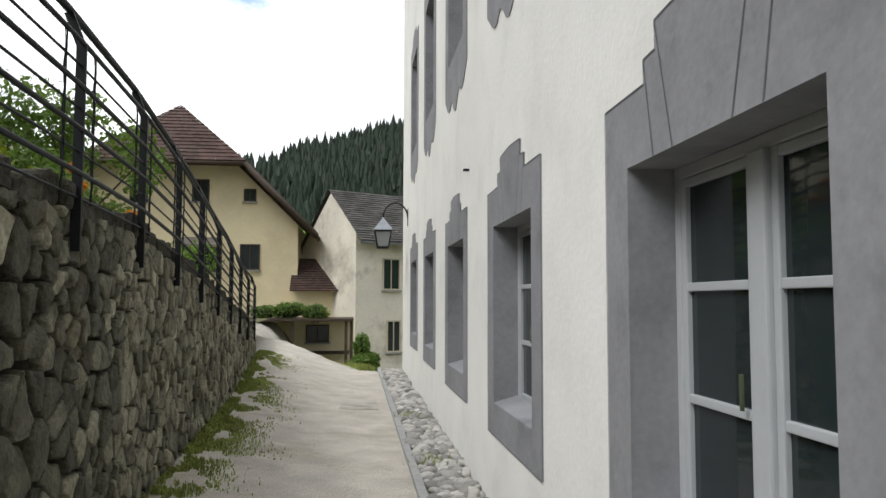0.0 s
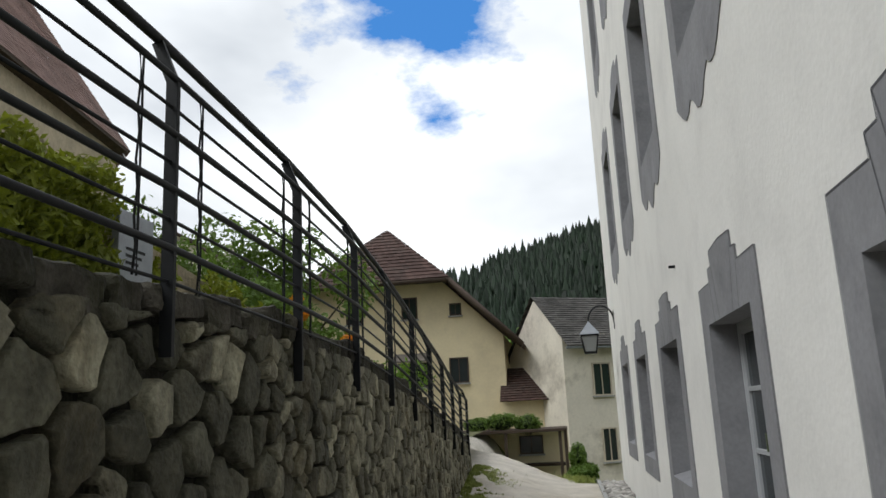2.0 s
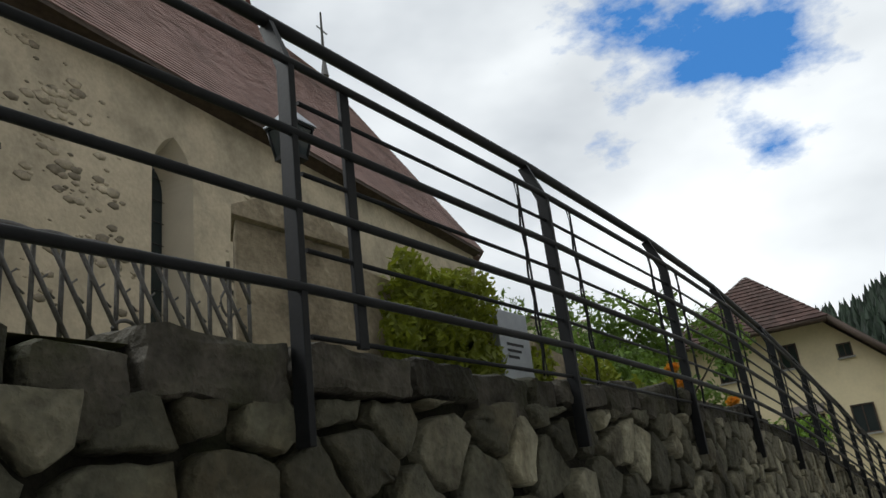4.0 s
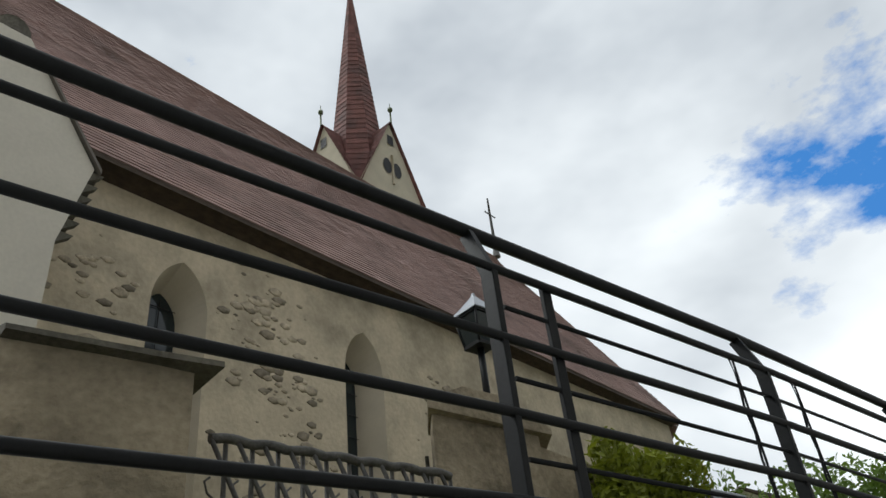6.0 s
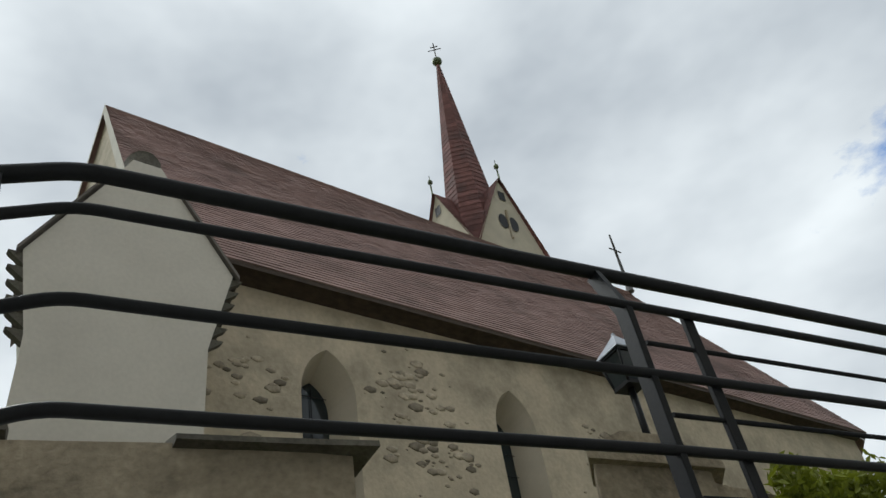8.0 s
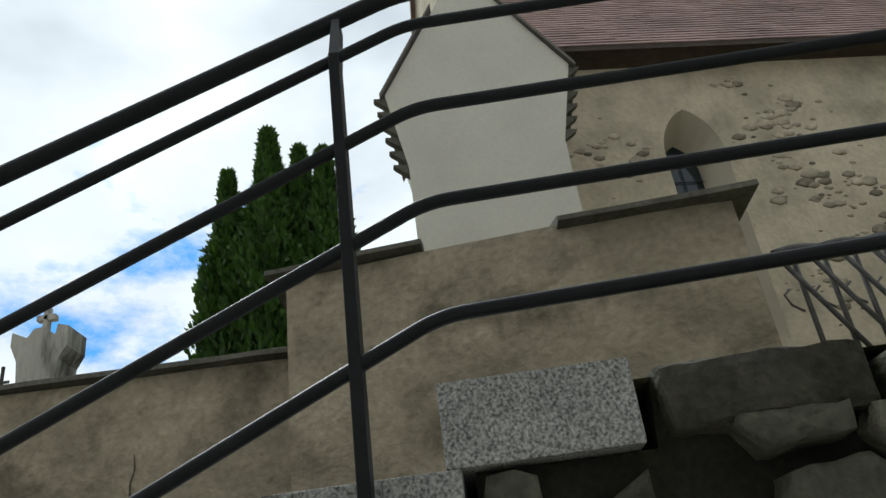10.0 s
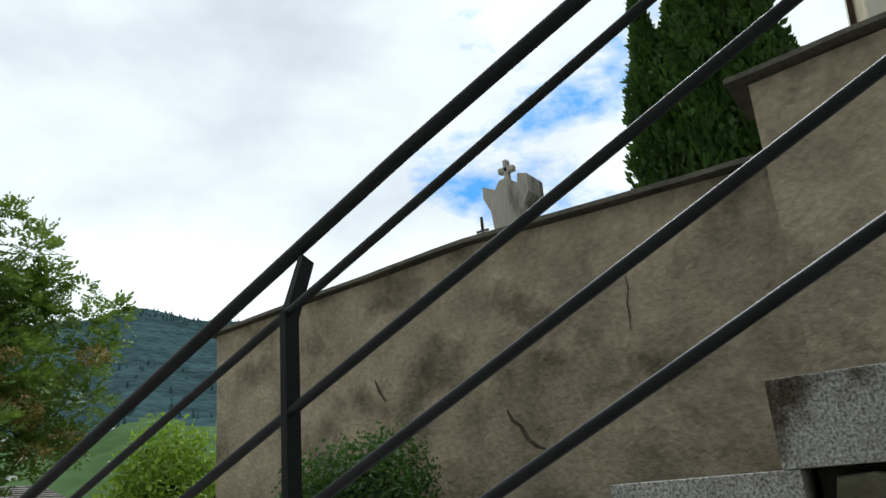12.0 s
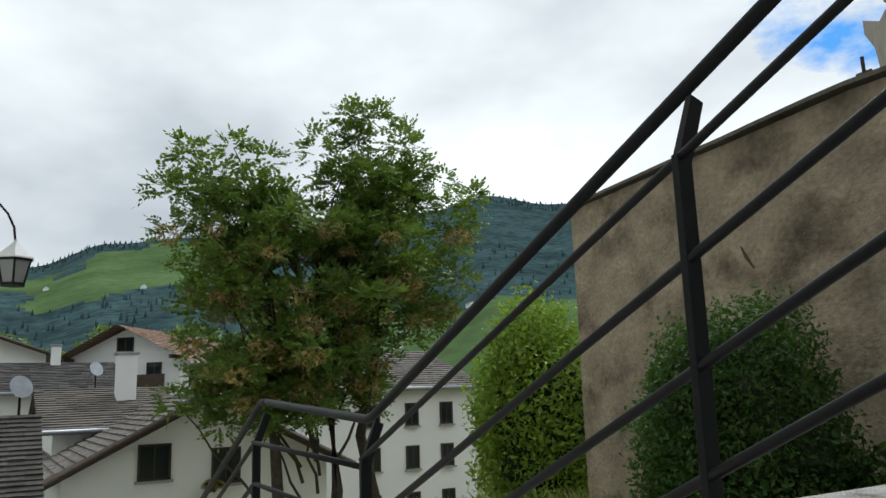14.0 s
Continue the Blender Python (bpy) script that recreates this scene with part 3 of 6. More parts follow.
def post(parent, x, y, top, bottom, tilt=0.0):
    bm = bmesh.new()
    box(bm, (x - 0.032, y - 0.012, bottom), (x + 0.02, y + 0.012, top + 0.01), 0.003)
    p = part("post", bm, M_IRON, parent)
    bm = bmesh.new()
    # bracket that leans back to carry the handrail
    a, b = Vector((x - 0.008, y, top - 0.005)), Vector((x - 0.078, y, top + 0.175))
    side = Vector((0, 0.012, 0))
    th = Vector((0.022, 0, 0.008))
    vs = [bm.verts.new(q) for q in (a - side - th, a + side - th, a + side + th, a - side + th, b - side * 0.8 - th, b + side * 0.8 - th, b + side * 0.8 + th, b - side * 0.8 + th)]
    for f in ((0, 1, 2, 3), (7, 6, 5, 4), (0, 4, 5, 1), (1, 5, 6, 2), (2, 6, 7, 3), (3, 7, 4, 0)):
        bm.faces.new([vs[i] for i in f])
    bmesh.ops.recalc_face_normals(bm, faces=bm.faces)
    part("bracket", bm, M_IRON, p)
    return p


def bend(pts, r=0.05):
    """Rounds the corners of a bar."""
    out = [Vector(pts[0])]
    for a, b, c in zip(pts, pts[1:], pts[2:]):
        a, b, c = Vector(a), Vector(b), Vector(c)
        p, q = b + (a - b).normalized() * r, b + (c - b).normalized() * r
        for k in range(5):
            f = k / 4
            out.append(p * (1 - f) ** 2 + b * 2 * f * (1 - f) + q * f * f)
    out.append(Vector(pts[-1]))
    return out


SL = 0.432
STAIR_END = -3.98


def make_railing():
    rail = empty("railing", "dark grey painted steel railing with round bars", "railing", at=(-1.45, 2.0, 2.12))
    rail.location = (0, 0, 0)
    dn = lambda z, y, s=SL: z - s * (-0.11 - y)
    # stair part: four bars and the handrail, bent at the head of the flight
    hx, bx = -1.505, -1.425
    tube_part("handrail", bend([(hx, -5.62, 1.57), (hx, -4.06, 1.475), (hx, -1.6, 2.553), (hx, -0.12, 3.150), (hx, 1.35, 3.155)] + [(rail_x(y) - 0.075, y, z + 0.19) for y, z in POSTS[1:]], 0.06), 0.022, M_IRON, rail)
    levels = (2.965, 2.728, 2.49, 2.242)
    for i, L in enumerate(levels):
        pts = [(bx, STAIR_END, dn(L, STAIR_END, (0.430, 0.447, 0.464, 0.470)[i])), (bx, -0.11, L)] + [(rail_x(y) + 0.012, y, z - (0.0, 0.231, 0.456, 0.69)[i]) for y, z in POSTS]
        tube_part("bar", bend(pts, 0.05), 0.0135 if i == 0 else 0.0145, M_IRON, rail)
    for y, z in POSTS:
        x = rail_x(y)
        post(rail, x, y, z, z - 1.10)
    for d in (0.115, 0.343, 0.573, 0.815):
        tube_part("thin_bar", [(rail_x(y) - 0.005, y + (0.04 if k == 0 else 0), z - d) for k, (y, z) in enumerate(POSTS)], 0.0075, M_IRON, rail, 6)
    # pairs of thin twisted uprights beside each post
    for k, (y, z) in enumerate(POSTS):
        for s in (-1, 1):
            if k == 0 and s < 0:
                continue
            yy = y + s * 0.24
            slope = (POSTS[min(k + 1, len(POSTS) - 1)][1] - POSTS[k][1]) / 1.5 if s > 0 else (POSTS[k][1] - POSTS[max(k - 1, 0)][1]) / 1.5
            zt = z + slope * s * 0.24
            x = rail_x(yy) - 0.004
            if k == 0:
                box_part("upright", (x - 0.008, yy - 0.02, zt - 0.83), (x + 0.008, yy + 0.02, zt + 0.015), M_IRON, rail, 0.003)
                continue
            for off in (-0.014, 0.014):
                pts = []
                for q in range(9):
                    w = off if q % 2 == 0 else off * 0.35
                    pts.append((x + 0.004 * (q % 2), yy + w, zt - 0.83 + 0.84 * q / 8))
                tube_part("upright", pts, 0.005, M_IRON, rail, 5)
    # stair posts
    for y in (-0.275, -1.976):
        z2 = dn(2.965, y, 0.43)
        post(rail, -1.43, y, z2, STEP_Z - (STEP_Y - y) / RUN * RISE - 0.42)
    post(rail, -1.43, STAIR_END + 0.02, 1.29, 0.1)
    # return along the lower landing and the next flight
    for d in (0.0, 0.25, 0.5):
        tube_part("bar", bend([(bx, STAIR_END, 1.27 - d), (bx, -5.61, 1.32 - d), (bx, -5.61 - 1.7, 1.32 - 0.83 - d)], 0.04), 0.0145, M_IRON, rail)
    tube_part("handrail", bend([(hx, -5.60, 1.568), (hx, -5.72, 1.575), (hx, -7.4, 0.75)], 0.05), 0.022, M_IRON, rail)
    post(rail, -1.43, -5.61, 1.32, 0.1)


make_railing()


# ---- white house with painted window surrounds ----
FX = 1.12
LOW = [1.555 + 3.085 * k for k in range(-2, 5)]          # near edge of each ground-floor surround
SUR_W, OP_IN = 1.87, 0.265


def grid_wall(name, holes, y0, y1, z0, z1, x, depth, mat, parent, inner):
    """A wall's face with rectangular openings through it, and their reveals."""
    ys = sorted({y0, y1, *[h[0] for h in holes], *[h[1] for h in holes]})
    zs = sorted({z0, z1, *[h[2] for h in holes], *[h[3] for h in holes]})
    verts, faces, index = [], [], {}

    def v(px, py, pz):
        key = (round(px, 4), round(py, 4), round(pz, 4))
        if key not in index:
            index[key] = len(verts)
            verts.append(key)
        return index[key]

    for a, b in zip(ys, ys[1:]):
        for c, d in zip(zs, zs[1:]):
            if not any(h[0] <= a and b <= h[1] and h[2] <= c and d <= h[3] for h in holes):
                faces.append((v(x, a, c), v(x, a, d), v(x, b, d), v(x, b, c)))
    ob = mesh_part(name, verts, faces, mat, parent)
    for a, b, c, d in holes:
        verts, faces, index = [], [], {}
        for p, q in (((a, c), (b, c)), ((b, c), (b, d)), ((b, d), (a, d)), ((a, d), (a, c))):
            faces.append((v(x + 0.001, *p), v(x + 0.001, *q), v(x + depth, *q), v(x + depth, *p)))
        mesh_part("window_reveal", verts, faces, inner, parent, "grey painted window reveal")
    return ob


def surround(parent, y0, zb, zt, op, low=True):
    """Grey painted frame round an opening, 8 mm proud, with a stepped keystone head on the ground floor."""
    yc = y0 + SUR_W / 2
    hw = SUR_W / 2
    a, b, c, d = op
    bm = bmesh.new()
    f = lambda p, q, dep: (FX - dep, p, q)
    rects = [[(yc - hw, zb), (yc + hw, zb), (yc + hw, c), (yc - hw, c)], [(yc - hw, c), (a, c), (a, d), (yc - hw, d)], [(b, c), (yc + hw, c), (yc + hw, d), (b, d)]]
    if low:
        head = [(yc - hw, d), (yc + hw, d), (yc + hw, zt), (yc + 0.47, zt + 0.004), (yc + 0.475, zt + 0.10), (yc + 0.355, zt + 0.105), (yc + 0.36, zt + 0.215), (yc, zt + 0.235),
                (yc - 0.36, zt + 0.215), (yc - 0.355, zt + 0.105), (yc - 0.475, zt + 0.10), (yc - 0.47, zt + 0.004), (yc - hw, zt)]
    else:
        head = [(yc - hw, d), (yc + hw, d), (yc + hw, zt), (yc + 0.5, zt + 0.02), (yc + 0.42, zt + 0.16), (yc, zt + 0.22), (yc - 0.42, zt + 0.16), (yc - 0.5, zt + 0.02), (yc - hw, zt)]
        n = 16
        scroll = []
        for k in range(n + 1):
            t = k / n
            scroll.append((yc - hw + 2 * hw * t, zb - 0.02 - 0.2 * abs(math.sin(t * math.pi * 3)) * (0.35 + 0.65 * math.sin(t * math.pi)) - 0.12 * math.sin(t * math.pi)))
        rects.append([(yc + hw, zb), (yc - hw, zb)] + scroll)
    s = new("window_surround")
    s.parent = parent
    s["label"] = "grey painted stepped window surround"
    for k, r in enumerate(rects + [head]):
        bm = bmesh.new()
        front = [bm.verts.new(f(p, q, 0.008)) for p, q in r]
        back = [bm.verts.new(f(p, q, -0.002)) for p, q in r]
        bm.faces.new(front)
        for i in range(len(r)):
            bm.faces.new((front[i], back[i], back[(i + 1) % len(r)], front[(i + 1) % len(r)]))
        bmesh.ops.recalc_face_normals(bm, faces=bm.faces)
        bmesh.ops.triangulate(bm, faces=[q for q in bm.faces if len(q.verts) > 4])
        part("surround_head" if k == len(rects) else ("surround_sill", "surround_jamb", "surround_jamb", "surround_scroll")[k], bm, M_GREY, s)
    bm = bmesh.new()

    def strip(p, q, w=0.007):
        p, q = Vector((p[0], p[1])), Vector((q[0], q[1]))
        n = Vector((-(q - p).y, (q - p).x)).normalized() * w / 2
        vs = [bm.verts.new((FX - 0.0105, *(r))) for r in (p - n, p + n, q + n, q - n)]
        bm.faces.new(vs)

    edge = [(yc - hw, zb)] + list(reversed(head[2:])) + [(yc + hw, zb), (yc - hw, zb)] if low else [(yc - hw, zb), (yc - hw, zt)]
    for p, q in zip(edge, edge[1:]):
        strip(p, q)
    if low:
        for sgn in (-1, 1):
            strip((yc + sgn * 0.475, zt + 0.10), (yc + sgn * 0.39, d), 0.008)
            strip((yc + sgn * 0.36, zt + 0.215), (yc + sgn * 0.215, d), 0.008)
    bmesh.ops.recalc_face_normals(bm, faces=bm.faces)
    part("groove", bm, M_LINE, s)


def casement(parent, a, b, c, d, x, rows, cols=2):
    """A white wooden window of two casements with glazing bars, set back in its opening."""
    win = new("casement_window")
    win.parent = parent
    t = 0.05
    for lo, hi in (((x, a, c), (x + 0.06, a + t, d)), ((x, b - t, c), (x + 0.06, b, d)), ((x, a + t, c), (x + 0.06, b - t, c + t)), ((x, a + t, d - t), (x + 0.06, b - t, d))):
        box_part("frame", lo, hi, M_FRAME, win, 0.006)
    m = (a + b) / 2
    box_part("mullion", (x - 0.018, m - 0.055, c + t), (x + 0.045, m + 0.055, d - t), M_FRAME, win, 0.01)
    for lo, hi in ((a + t, m - 0.055), (m + 0.055, b - t)):
        for y in (lo, hi - 0.045):
            box_part("sash_stile", (x + 0.004, y + 0.002, c + t), (x + 0.045, y + 0.043, d - t), M_FRAME, win, 0.006)
        for k in range(rows + 1):
            z = c + t + (d - c - 2 * t) * k / rows
            z = min(max(z, c + t + 0.02), d - t - 0.02)
            box_part("glazing_bar", (x + 0.006, lo + 0.045, z - 0.017), (x + 0.04, hi - 0.045, z + 0.017), M_FRAME, win, 0.005)
        mesh_part("pane", [(x + 0.026, lo, c), (x + 0.026, lo, d), (x + 0.026, hi, d), (x + 0.026, hi, c)], [(0, 1, 2, 3)], M_GLASS, win)
    box_part("window_handle", (x - 0.028, m + 0.10, c + 0.50), (x - 0.016, m + 0.115, c + 0.62), M_COPPER, win, 0.003)
    return win


def make_white_house():
    house = empty("white_house", "tall white plastered house with grey painted window surrounds", "house")
    holes, jobs = [], []
    for y0 in LOW:
        # the floors climb a little with the lane
        up = 0.018 * (y0 - 1.5)
        op = (y0 + OP_IN, y0 + SUR_W - OP_IN, 0.72 + up, 2.12 + up)
        holes.append(op)
        jobs.append((y0, 0.47 + up, 2.41 + up, op, True))
        for base, top in ((4.28, 6.1), (8.15, 9.9)):
            op2 = (y0 + OP_IN + 0.03, y0 + SUR_W - OP_IN - 0.03, base + up, top + up)
            holes.append(op2)
            jobs.append((y0, base + up - 0.33, top + up + 0.3, op2, False))
    grid_wall("wall", holes, -14.0, 18.3, -0.6, 13.8, FX, 0.30, M_PLASTER, house, M_GREY)
    for y0, zb, zt, op, low in jobs:
        surround(house, y0, zb, zt, op, low)
        casement(house, op[0], op[1], op[2], op[3], FX + 0.19, 3 if low else 4)
        a, b, c, d = op
        # flat dark sheet paints the unlit room behind the window
        mesh_part("room_shade_sheet", [(FX + 0.9, a - 0.6, c - 0.4), (FX + 0.9, b + 0.6, c - 0.4), (FX + 0.9, b + 0.6, d + 0.4), (FX + 0.9, a - 0.6, d + 0.4)], [(0, 1, 2, 3)], M_DARK, house)
        # sloping sill
        bm = bmesh.new()
        vs = [bm.verts.new(q) for q in ((FX - 0.006, a, c + 0.005), (FX - 0.006, b, c + 0.005), (FX + 0.19, b, c + 0.06), (FX + 0.19, a, c + 0.06))]
        bm.faces.new(vs)
        part("sill", bm, M_GREY, house)
    # end wall, back and roof close the block
    mesh_part("end_wall", [(FX, 18.3, -0.6), (FX, 18.3, 13.8), (FX + 9, 18.3, 13.8), (FX + 9, 18.3, -0.6)], [(0, 1, 2, 3)], M_PLASTER, house)
    mesh_part("end_wall", [(FX, -14, -0.6), (FX + 9, -14, -0.6), (FX + 9, -14, 13.8), (FX, -14, 13.8)], [(0, 1, 2, 3)], M_PLASTER, house)
    mesh_part("back_wall", [(FX + 9, -14, -0.6), (FX + 9, 18.3, -0.6), (FX + 9, 18.3, 13.8), (FX + 9, -14, 13.8)], [(0, 1, 2, 3)], M_PLASTER, house)
    bm = bmesh.new()
    prism(bm, [(FX - 0.5, 13.7), (FX + 9.5, 13.7), (FX + 4.5, 17.7)], -14.4, 18.7, lambda a, b, d: (a, d, b))
    part("roof", bm, M_TILE, house)


make_white_house()


hook = box_part("wall_hook", (FX - 0.06, 7.60, 2.86), (FX + 0.02, 7.63, 2.885), M_IRON, None, 0.004)
tagged(hook, "small iron hook in the white house wall", "hook")


def lantern(name, at, h, label, sides=4, wide=0.42, roof=0.42, glass=None):
    """A street lantern with a sheet-metal roof, dark bars and pale panes."""
    lamp = empty(name, label, "street lamp", "street lanterns", at=at)
    r1, r2 = h * wide, h * wide * 0.62
    z1 = h * (0.98 - roof)
    rim = [(math.cos(2 * math.pi * (k + 0.5) / sides), math.sin(2 * math.pi * (k + 0.5) / sides)) for k in range(sides)]
    for k in range(sides):
        p, q = rim[k], rim[(k + 1) % sides]
        mesh_part("pane", [(p[0] * r2, p[1] * r2, 0.01), (q[0] * r2, q[1] * r2, 0.01), (q[0] * r1 * 0.9, q[1] * r1 * 0.9, z1), (p[0] * r1 * 0.9, p[1] * r1 * 0.9, z1)], [(0, 1, 2, 3)], glass or M_LAMPGLASS, lamp)
        tube_part("corner_bar", [(p[0] * r2, p[1] * r2, 0), (p[0] * r1 * 0.93, p[1] * r1 * 0.93, z1)], h * 0.024, M_IRON, lamp, 6)
    for ring, r, z0, z2 in (("base_ring", r2 * 1.1, -h * 0.04, h * 0.03), ("top_ring", r1, z1 - h * 0.02, z1 + h * 0.04)):
        bm = bmesh.new()
        prism(bm, [(c * r, s * r) for c, s in rim], z0, z2, lambda u, v, d: (u, v, d))
        part(ring, bm, M_IRON, lamp)
    bm = bmesh.new()
    prof = ((1.1, 0.0), (1.08, 0.03), (0.66, roof * 0.45), (0.3, roof * 0.8), (0.1, roof), (0.07, roof + 0.06))
    rings = [[bm.verts.new((c * r * r1, s * r * r1, z1 + h * (0.03 + z))) for c, s in rim] for r, z in prof]
    for p, q in zip(rings, rings[1:]):
        for i in range(sides):
            bm.faces.new((p[i], p[(i + 1) % sides], q[(i + 1) % sides], q[i]))
    bm.faces.new(rings[0][::-1])
    bm.faces.new(rings[-1])
    part("lamp_roof", bm, M_LAMPROOF if sides > 4 else M_METALGREY, lamp, "pale sheet-metal lantern roof")
    return lamp


def wall_lantern(y, x, z, h, reach, sides=4, wide=0.42, roof=0.42, rise=0.62):
    lamp = lantern("wall_lantern", (x, y, z), h, "hanging street lantern on a curved wall bracket", sides, wide, roof)
    pts = [(0, 0, h * 0.98)] + [(reach * (0.5 - 0.5 * math.cos(a)), 0, h * 1.02 + reach * rise * math.sin(a)) for a in [k * math.pi / 12 for k in range(1, 12)]] + [(reach, 0, h * 1.02)]
    tube_part("bracket", pts, h * 0.028, M_IRON, lamp, 8)
    box_part("wall_plate", (reach - 0.01, -0.05, h * 0.75), (reach + 0.02, 0.05, h * 1.35), M_IRON, lamp, 0.004)


wall_lantern(16.6, 0.585, 2.72, 0.62, 0.53)
wall_lantern(-9.0, -0.085, 2.75, 0.41, 1.19, 6, 0.42, 0.42, 0.45)


# ---- churchyard wall, gate piers and railing ----
def cem_low(y):
    return -4.70 + 0.16 * (y + 1.3)


def cem_up(y):
    return -4.22 + 0.29 * y


def strip_wall(name, line, prof, base, thick, mat, parent, cut=0.35):
    """A wall that follows a line in plan, with its top along prof, slightly uneven."""
    bm = bmesh.new()
    ys = []
    for (a, _), (b, _) in zip(prof, prof[1:]):
        n = max(1, int(abs(b - a) / cut))
        ys += [a + (b - a) * k / n for k in range(n)]
    ys.append(prof[-1][0])
    cols = []
    for y in ys:
        for (a, za), (b, zb) in zip(prof, prof[1:]):
            if min(a, b) - 1e-6 <= y <= max(a, b) + 1e-6:
                t = za + (zb - za) * ((y - a) / (b - a) if b != a else 0)
        col = []
        for k in range(7):
            z = base + (t - base) * k / 6
            w = 0.025 * noise.noise((y * 1.3, z * 1.3, 2.0))
            col.append(bm.verts.new((line(y) + w, y, z)))
        for k in range(2):
            col.append(bm.verts.new((line(y) - thick, y, t if k == 0 else base)))
        cols.append(col)
    for a, b in zip(cols, cols[1:]):
        for k in range(8):
            bm.faces.new((a[k], b[k], b[k + 1], a[k + 1]))
    bm.faces.new(cols[0])
    bm.faces.new(cols[-1][::-1])
    bmesh.ops.recalc_face_normals(bm, faces=bm.faces)
    return part(name, bm, mat, parent)


def coping(parent, line, y0, y1, z0, z1, over=0.09, h=0.09, thick=0.45):
    bm = bmesh.new()
    n = max(2, int((y1 - y0) / 0.3))
    rows = []
    for k in range(n + 1):
        y = y0 + (y1 - y0) * k / n
        z = z0 + (z1 - z0) * k / n
        j = 0.014 * noise.noise((y * 3, 1, 7))
        x = line(y)
        rows.append([bm.verts.new(q) for q in ((x + over + j, y, z + 0.012 + j), (x + over * 0.9, y, z + h * 0.55 + j), (x - thick * 0.5, y, z + h * 1.9 + j), (x - thick - over, y, z + h * 0.5), (x - thick - over, y, z))])
    for a, b in zip(rows, rows[1:]):
        for i in range(5):
            bm.faces.new((a[i], b[i], b[(i + 1) % 5], a[(i + 1) % 5]))
    bm.faces.new(rows[0])
    bm.faces.new(rows[-1][::-1])
    bmesh.ops.recalc_face_normals(bm, faces=bm.faces)
    part("coping", bm, M_CAP, parent, "dark mossy overhanging coping")


def make_yard_wall():
    w = empty("wall_churchyard", "stained old rendered churchyard wall with dark coping", "wall", kind="structure")
    strip_wall("low_section", cem_low, [(-7.4, 3.63), (-3.6, 3.61), (-1.05, 3.43)], -1.5, 0.45, M_RENDER, w)
    coping(w, cem_low, -7.52, -3.6, 3.63, 3.61)
    coping(w, cem_low, -3.597, -1.10, 3.61, 3.43)
    strip_wall("high_section", cem_up, [(-1.18, 3.93), (-0.287, 3.86), (0.54, 3.79), (1.46, 3.65)], 0.8, 0.5, M_RENDER, w)
    coping(w, cem_up, -1.307, -0.26, 3.945, 3.86)
    coping(w, cem_up, 0.54, 1.57, 3.745, 3.64, 0.1, 0.09, 0.5)
    # cracks and a broken patch in the render
    for pts in (((-2.24, 3.0), (-2.23, 2.9), (-2.255, 2.82), (-2.25, 2.72), (-2.26, 2.62)), ((-3.36, 2.25), (-3.32, 2.17), (-3.25, 2.12), (-3.2, 2.02), (-3.12, 1.96), (-3.06, 1.94)), ((-4.78, 2.70), (-4.73, 2.6), (-4.66, 2.5))):
        wide = 0.006 if pts[0][0] > -3 else 0.016
        bm = bmesh.new()
        rows = []
        for k, (y, z) in enumerate(pts):
            f = wide * (0.4 if k in (0, len(pts) - 1) else 1)
            x = cem_low(y) + 0.025 * noise.noise((y * 1.3, z * 1.3, 2.0)) + 0.012
            rows.append((bm.verts.new((x, y - f, z)), bm.verts.new((x, y + f, z + 0.01))))
        for a, b in zip(rows, rows[1:]):
            bm.faces.new((a[0], a[1], b[1], b[0]))
        part("crack", bm, M_CRACK, w)


make_yard_wall()


def make_pier():
    pier = empty("gate_pier", "weathered rendered gate pier with a sloping cap", "gate pier")
    bm = bmesh.new()
    box(bm, (-4.5, 3.46, 1.9), (-4.2, 4.62, 3.94), 0.03)
    bmesh.ops.subdivide_edges(bm, edges=[q for q in bm.edges if q.calc_length() > 0.4], cuts=3, use_grid_fill=True)
    for v in bm.verts:
        v.co += Vector(noise.noise_vector(v.co * 1.6)) * 0.02
    for v in bm.verts:
        v.co.y += (-4.2 - v.co.x) * 0.8
    part("shaft", bm, M_RENDER, pier, smooth=False)
    bm = bmesh.new()
    prism(bm, [(3.38, 3.93), (4.70, 3.93), (4.70, 3.99), (4.2, 4.17), (3.75, 4.17), (3.38, 4.0)], -4.58, -4.13, lambda a, b, d: (d, a + (-4.13 - d) * 0.8, b))
    part("cap", bm, M_RENDER, pier)
    lamp = lantern("pier_lantern", (-4.34, 4.22, 4.72), 0.50, "pale-roofed street lantern on a short iron stand", glass=M_GLASS)
    tube_part("stand", [(0, 0, -0.62), (0, 0, 0.0)], 0.03, M_IRON, lamp, 8)
    box_part("foot", (-0.07, -0.07, -0.62), (0.07, 0.07, -0.55), M_IRON, lamp, 0.006)
    # wall that carries on from the pier
    w = empty("wall_garden", "low rendered garden wall overgrown with ivy", "wall", kind="structure")
    strip_wall("garden_section", lambda y: -4.3, [(4.62, 3.9), (7.6, 3.55), (12.5, 3.0)], 1.2, 0.4, M_RENDER, w)
    # pale notice post by the ivy
    notice = empty("notice_post", "pale grey upright notice board among the ivy", "notice board")
    box_part("board", (-4.22, 6.92, 1.9), (-4.14, 7.56, 3.74), M_METALGREY, notice, 0.01)
    for k, z in enumerate((3.35, 3.28, 3.21)):
        box_part("bar_line", (-4.139, 7.05, z), (-4.136, 7.40 - 0.06 * k, z + 0.03), M_IRON, notice)


make_pier()


